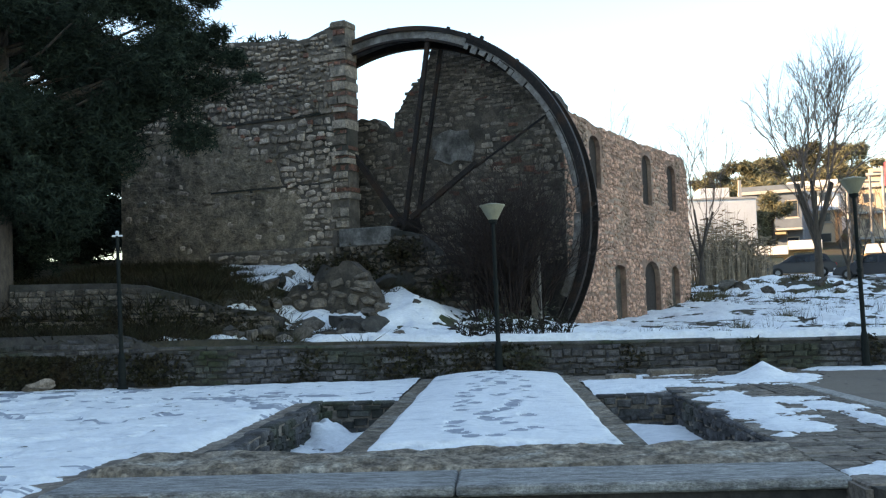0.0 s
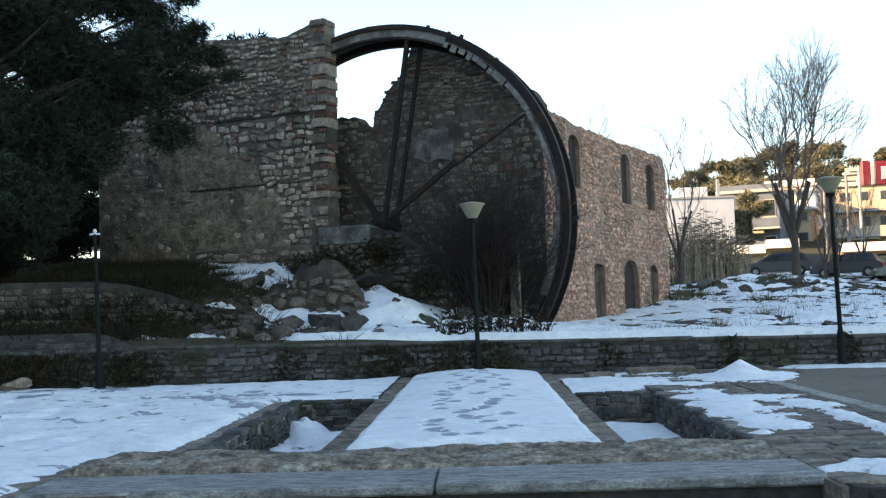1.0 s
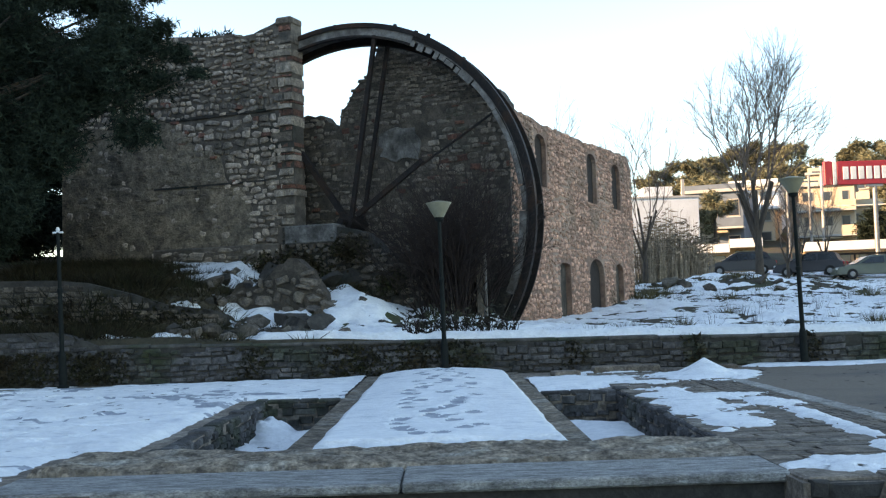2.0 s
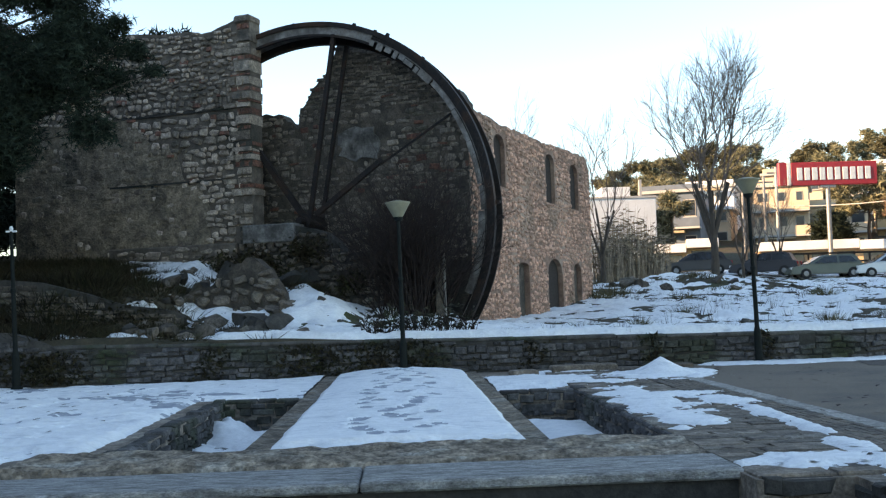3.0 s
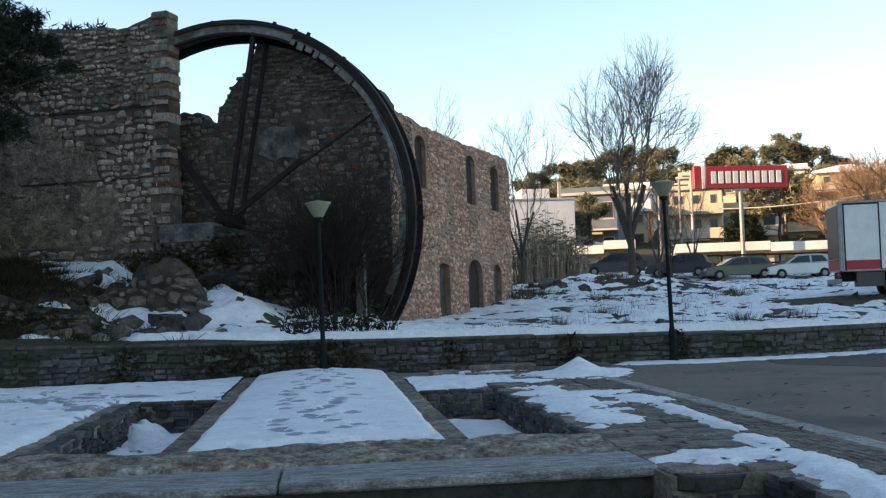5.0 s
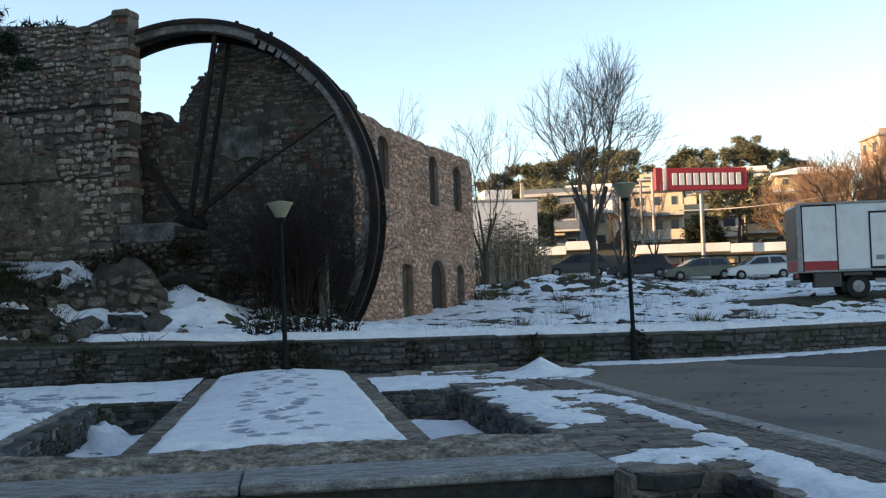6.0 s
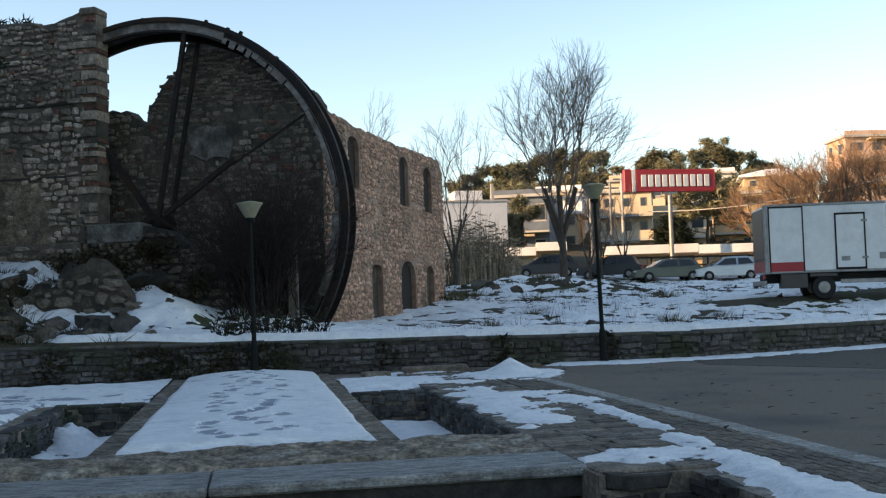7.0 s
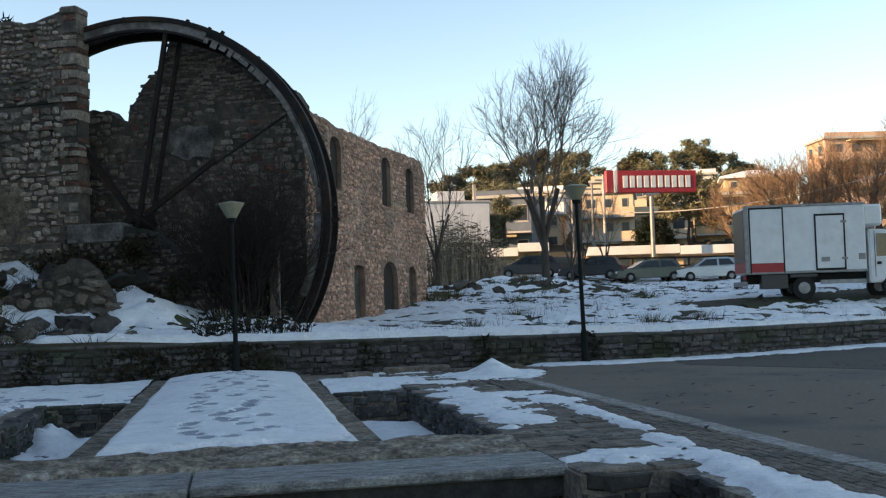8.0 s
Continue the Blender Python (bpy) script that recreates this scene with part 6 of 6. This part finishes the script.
FRAME = mat("window_frame_paint", (0.40, 0.36, 0.30), (0.34, 0.30, 0.26), 2, 0.7, 0, 10, grain=0.05)
AWNING = mat("awning_cloth", (0.42, 0.34, 0.22), (0.36, 0.29, 0.19), 1.5, 0.9, 0.1, 12, grain=0.05)


def house(x0, x1, y, depth, z0, z1, wall, label, floors=2, cols=3, roof="flat", balcony=False, rz=-22, snowy=False, side_cols=2):
    w, h = x1 - x0, z1 - z0
    root = tagged(empty("house", pose((x0 + x1) / 2, y, z0, 0, 0, rz)), label, "house", "houses on the hillside")
    part("wall", box(bmesh.new(), -w / 2, w / 2, 0, depth, -4, h, bevel=0.03), wall, root)
    if roof == "hip":
        bm = bmesh.new()
        o = 0.5
        v = [bm.verts.new(p) for p in ((-w / 2 - o, -o, h), (w / 2 + o, -o, h), (w / 2 + o, depth + o, h), (-w / 2 - o, depth + o, h), (-w * 0.15, depth / 2, h + w * 0.14), (w * 0.15, depth / 2, h + w * 0.14),
                                       (-w / 2 - o, -o, h - 0.2), (w / 2 + o, -o, h - 0.2), (w / 2 + o, depth + o, h - 0.2), (-w / 2 - o, depth + o, h - 0.2))]
        for f in ((0, 1, 5, 4), (1, 2, 5), (2, 3, 4, 5), (3, 0, 4), (0, 6, 7, 1), (1, 7, 8, 2), (2, 8, 9, 3), (3, 9, 6, 0), (6, 9, 8, 7)):
            bm.faces.new([v[i] for i in f])
        part("roof", bm, SNOW if snowy else ROOF_TILE, root, "hipped roof under snow" if snowy else "brown hipped roof")
    else:
        part("roof", box(bmesh.new(), -w / 2 - 0.25, w / 2 + 0.25, -0.35, depth + 0.2, h, h + 0.28, bevel=0.03), CONCRETE, root, "flat concrete roof slab")
        part("parapet", box(bmesh.new(), -w / 2, w / 2, 0.0, 0.2, h + 0.28, h + 0.75), wall, root)
    fh = h / floors
    r = random.Random(int(abs(x0 * 13 + y)))
    for f in range(floors):
        for c in range(cols):
            cx = -w / 2 + w * (c + 0.5) / cols
            ww = min(1.3, w / cols * 0.5) * r.choice((0.8, 1.0, 1.25))
            tall = balcony and (c + f) % 2 == 0
            za, zb = f * fh + (0.15 if tall else fh * 0.32), f * fh + fh * 0.80
            wn_ = part("window", box(bmesh.new(), cx - ww / 2, cx + ww / 2, -0.05, 0.12, za, zb, bevel=0.02), FRAME, root)
            part("pane", box(bmesh.new(), cx - ww / 2 + 0.08, cx + ww / 2 - 0.08, -0.065, 0.05, za + 0.08, zb - 0.08), PANE, wn_)
            part("sill", box(bmesh.new(), cx - ww / 2 - 0.08, cx + ww / 2 + 0.08, -0.16, 0.05, za - 0.08, za), CONCRETE, wn_)
        for c in range(side_cols):
            cy = depth * (c + 0.5) / side_cols
            wn_ = part("window", box(bmesh.new(), -w / 2 - 0.05, -w / 2 + 0.1, cy - 0.5, cy + 0.5, f * fh + fh * 0.3, f * fh + fh * 0.8, bevel=0.02), FRAME, root)
            part("pane", box(bmesh.new(), -w / 2 - 0.065, -w / 2, cy - 0.42, cy + 0.42, f * fh + fh * 0.3 + 0.08, f * fh + fh * 0.8 - 0.08), PANE, wn_)
        if balcony:
            bl = part("balcony", box(bmesh.new(), -w / 2 - 0.1, w / 2 + 0.1, -1.3, 0.0, f * fh - 0.12, f * fh + 0.06, bevel=0.02), CONCRETE, root, "concrete balcony slab")
            part("railing", box(bmesh.new(), -w / 2 - 0.1, w / 2 + 0.1, -1.3, -1.22, f * fh + 0.06, f * fh + 0.85, bevel=0.01), wall, bl)
            if r.random() < 0.6:
                part("awning", box(bmesh.new(), -w / 4, w / 4, -1.25, -0.1, f * fh + fh * 0.86, f * fh + fh * 0.92), AWNING, bl, "sand-coloured awning")
    return root


# white industrial block with a yellow plinth
wb = tagged(empty("white_building", pose(15.7, 75, 0)), "plain white flat-roofed building with a yellow base panel", "building")
part("wall", box(bmesh.new(), -3.6, 2.26, 0, 9, 1.5, 8.68, bevel=0.04), WHITE_WALL, wb)
part("base_panel", box(bmesh.new(), 0.9, 2.29, -0.05, 0.4, 1.5, 5.12), YELLOW, wb, "yellow painted base panel")
part("coping", box(bmesh.new(), -3.65, 2.31, -0.06, 9.06, 8.66, 8.82, bevel=0.02), CONCRETE, wb)
part("roof_hut", box(bmesh.new(), -1.1, 1.0, 2.5, 5.0, 8.8, 9.75, bevel=0.04), WHITE_WALL, wb, "small white roof hut")
part("chimney", box(bmesh.new(), 1.55, 1.75, 2, 2.2, 8.8, 10.2), CONCRETE, wb)
house(21.5, 26.6, 95, 9, 4.5, 10.9, SLATE_WALL, "blue-grey apartment block with long balconies", 2, 3, balcony=True)
house(18.5, 22.8, 100, 8, 5.5, 9.5, WHITE_WALL, "white house partly hidden by trees", 2, 2)
house(26.5, 31.5, 102, 8, 6.2, 10.0, CREAM, "cream house on the slope", 2, 3, "hip", snowy=True)
house(32.4, 37.2, 97, 8, 4.6, 11.4, CREAM, "sunlit cream apartment house with balconies", 3, 3, balcony=True)
house(37.6, 43.6, 99, 8, 4.6, 9.6, CREAM, "sunlit cream house with awnings", 2, 3, balcony=True)
house(29.0, 33.8, 108, 8, 8.0, 12.6, WHITE_WALL, "white hillside house with balconies", 2, 2, balcony=True)
house(38.5, 44.5, 112, 9, 9.0, 14.2, CREAM, "cream hillside house above the road", 2, 3)
house(45.8, 52.0, 101, 8, 5.6, 11.5, OCHRE, "ochre house with a flat roof", 3, 3, balcony=True)
house(50.6, 58.0, 104, 9, 6.0, 13.9, OCHRE, "ochre apartment house with a snowy hipped roof", 3, 4, "hip", snowy=True)
house(61.6, 70.6, 103, 5, 8.0, 17.6, ORANGE, "tall terracotta apartment house with balconies", 4, 4, balcony=True, rz=-8)
house(52.0, 57.5, 122, 8, 11.0, 16.0, WHITE_WALL, "pale house below the pine wood", 2, 3)
house(69.5, 76.0, 112, 9, 8.0, 15.0, CREAM, "cream apartment house on the slope", 3, 3, balcony=True)
house(35.2, 40.4, 68.5, 6, 2.4, 6.3, WHITE_WALL, "low white house with a snow-covered roof behind the truck", 1, 3, "hip", snowy=True)

# low shop row with white fascias and a boundary rail
shop = tagged(empty("shop_row", pose(27, 72.5, 0, 0, 0, -14)), "low row of shops with white fascias in sunlight", "shops")
for x0, x1, zt in ((-9.6, -7.4, 5.3), (-7.4, -5.2, 5.6), (-2.6, 4.0, 5.15), (4.0, 11.5, 5.05)):
    part("wall", box(bmesh.new(), x0, x1, 0.3, 5, 1.5, zt - 0.5), OCHRE, shop)
    part("fascia", box(bmesh.new(), x0, x1 - 0.03, -0.5, 0.3, zt - 0.62, zt, bevel=0.03), WHITE_WALL, shop, "white fascia board")
    n = max(1, int((x1 - x0) / 1.6))
    for k in range(n):
        a = x0 + (x1 - x0) * (k + 0.15) / n
        part("shop_window", box(bmesh.new(), a, a + (x1 - x0) / n * 0.7, 0.22, 0.35, 2.4, zt - 0.8, bevel=0.02), PANE, shop)
fence = tagged(empty("roadside_rail", pose(0, 68, 0)), "dark metal rail along the roadside", "railing")
for k in range(14):
    x = 24 + k * 1.0
    part("post", box(bmesh.new(), x - 0.05, x + 0.05, -0.05, 0.05, 1.8, 4.15), IRON, fence)
for z in (3.5, 4.05):
    part("rail", box(bmesh.new(), 23.9, 37.1, -0.04, 0.04, z, z + 0.12), IRON, fence)

# utility poles and a cable
for x, y, zt, name in ((28.4, 80, 11.2, "pale concrete"), (27.1, 79, 10.4, "grey wooden"), (24.5, 76, 9.4, "grey wooden")):
    p = tagged(empty("utility_pole", pose(x, y, 0)), name + " utility pole by the road", "pole", "utility poles")
    part("shaft", lathe([(0.16, 1.5), (0.10, zt)], 10), CONCRETE if name[0] == "p" else GREY_METAL, p)
    part("crossarm", box(bmesh.new(), -0.7, 0.7, -0.05, 0.05, zt - 0.5, zt - 0.38), GREY_METAL, p)
cu = bpy.data.curves.new("cable", "CURVE")
cu.dimensions, cu.bevel_depth = "3D", 0.035
sp = cu.splines.new("POLY")
sp.points.add(20)
for k in range(21):
    t = k / 20
    sp.points[k].co = (27.1 + 17 * t, 79 - 17 * t, 8.2 + 1.6 * t - 4 * 1.1 * t * (1 - t), 1)
cu.materials.append(CONCRETE)
tagged(new("cable", cu), "pale sagging overhead cable", "cable")

# pines: by the sign, and the wood on the hill
clump_tree("pine_tree", 34.5, 78, [(-2.2, 0, 5.2, 1.5, 0.8), (-0.6, 0.3, 5.8, 1.7, 0.8), (1.2, 0, 5.6, 1.7, 0.8), (2.4, 0.2, 4.6, 1.3, 0.8), (0.3, 0, 4.2, 1.6, 0.7), (-1.6, 0, 3.9, 1.4, 0.7), (1.8, 0, 3.4, 1.2, 0.7), (-2.6, 0, 3.1, 1.0, 0.7), (0.4, 0, 6.6, 1.2, 0.7)], 71, PINE, 4.2, 0.2, "broad green pine behind the shop sign", per=200, size=0.42)
clump_tree("pine_tree", 31.2, 77, crown_of(72, 9, 1.5, 1.5, 1.6, 3.4, 0.9, 1.2), 72, NEEDLE, 2.6, 0.14, "low dark pine beside the sign pole", per=200, size=0.36)
clump_tree("pine_tree", 20.8, 82, crown_of(73, 12, 1.9, 1.9, 1.5, 5.0, 1.0, 1.4), 73, PINE, 4.0, 0.2, "yellow-green pine between the houses", per=170, size=0.4)
rp = random.Random(9)
for k, (x, zt) in enumerate(((29.5, 18.5), (31.2, 19.6), (34.5, 20.6), (36.6, 21.0), (39.0, 20.4), (41.8, 22.0), (44.2, 23.2), (46.8, 22.4), (49.2, 22.6), (52.5, 20.5), (57.0, 21.6), (59.4, 22.6), (62.4, 22.3), (66.8, 24.8), (69.0, 23.4), (71.8, 22.6), (74.6, 21.0), (78.0, 20.2))):
    y = 150 + rp.uniform(-10, 8)
    s = y / 150
    zb = float(ground_z(x * s, y))
    h = max(4.0, zt + 0.6 + (s - 1) * 20 - zb)
    w = rp.uniform(1.8, 2.8)
    cl = [(rp.uniform(-w, w), rp.uniform(-1, 1), h - rp.uniform(0.6, 4.2), rp.uniform(0.8, 1.6), 0.85) for _ in range(9)] + [(0, 0, h - 0.7, 1.4, 0.6)]
    clump_tree("pine_tree", x * s, y, cl, 100 + k, PINE, h - 1, 0.22, "umbrella pine on the skyline of the hill", per=70, size=0.7, z=zb - 0.3)
for k in range(34):
    x, y = rp.uniform(24, 84), rp.uniform(118, 148)
    cl = [(rp.uniform(-2, 2), rp.uniform(-1, 1), rp.uniform(1.5, 5), rp.uniform(1.1, 1.8), 0.75) for _ in range(7)]
    clump_tree("pine_tree", x, y, cl, 200 + k, PINE, 4.0, 0.2, "green pine on the hillside among houses", per=55, size=0.75)
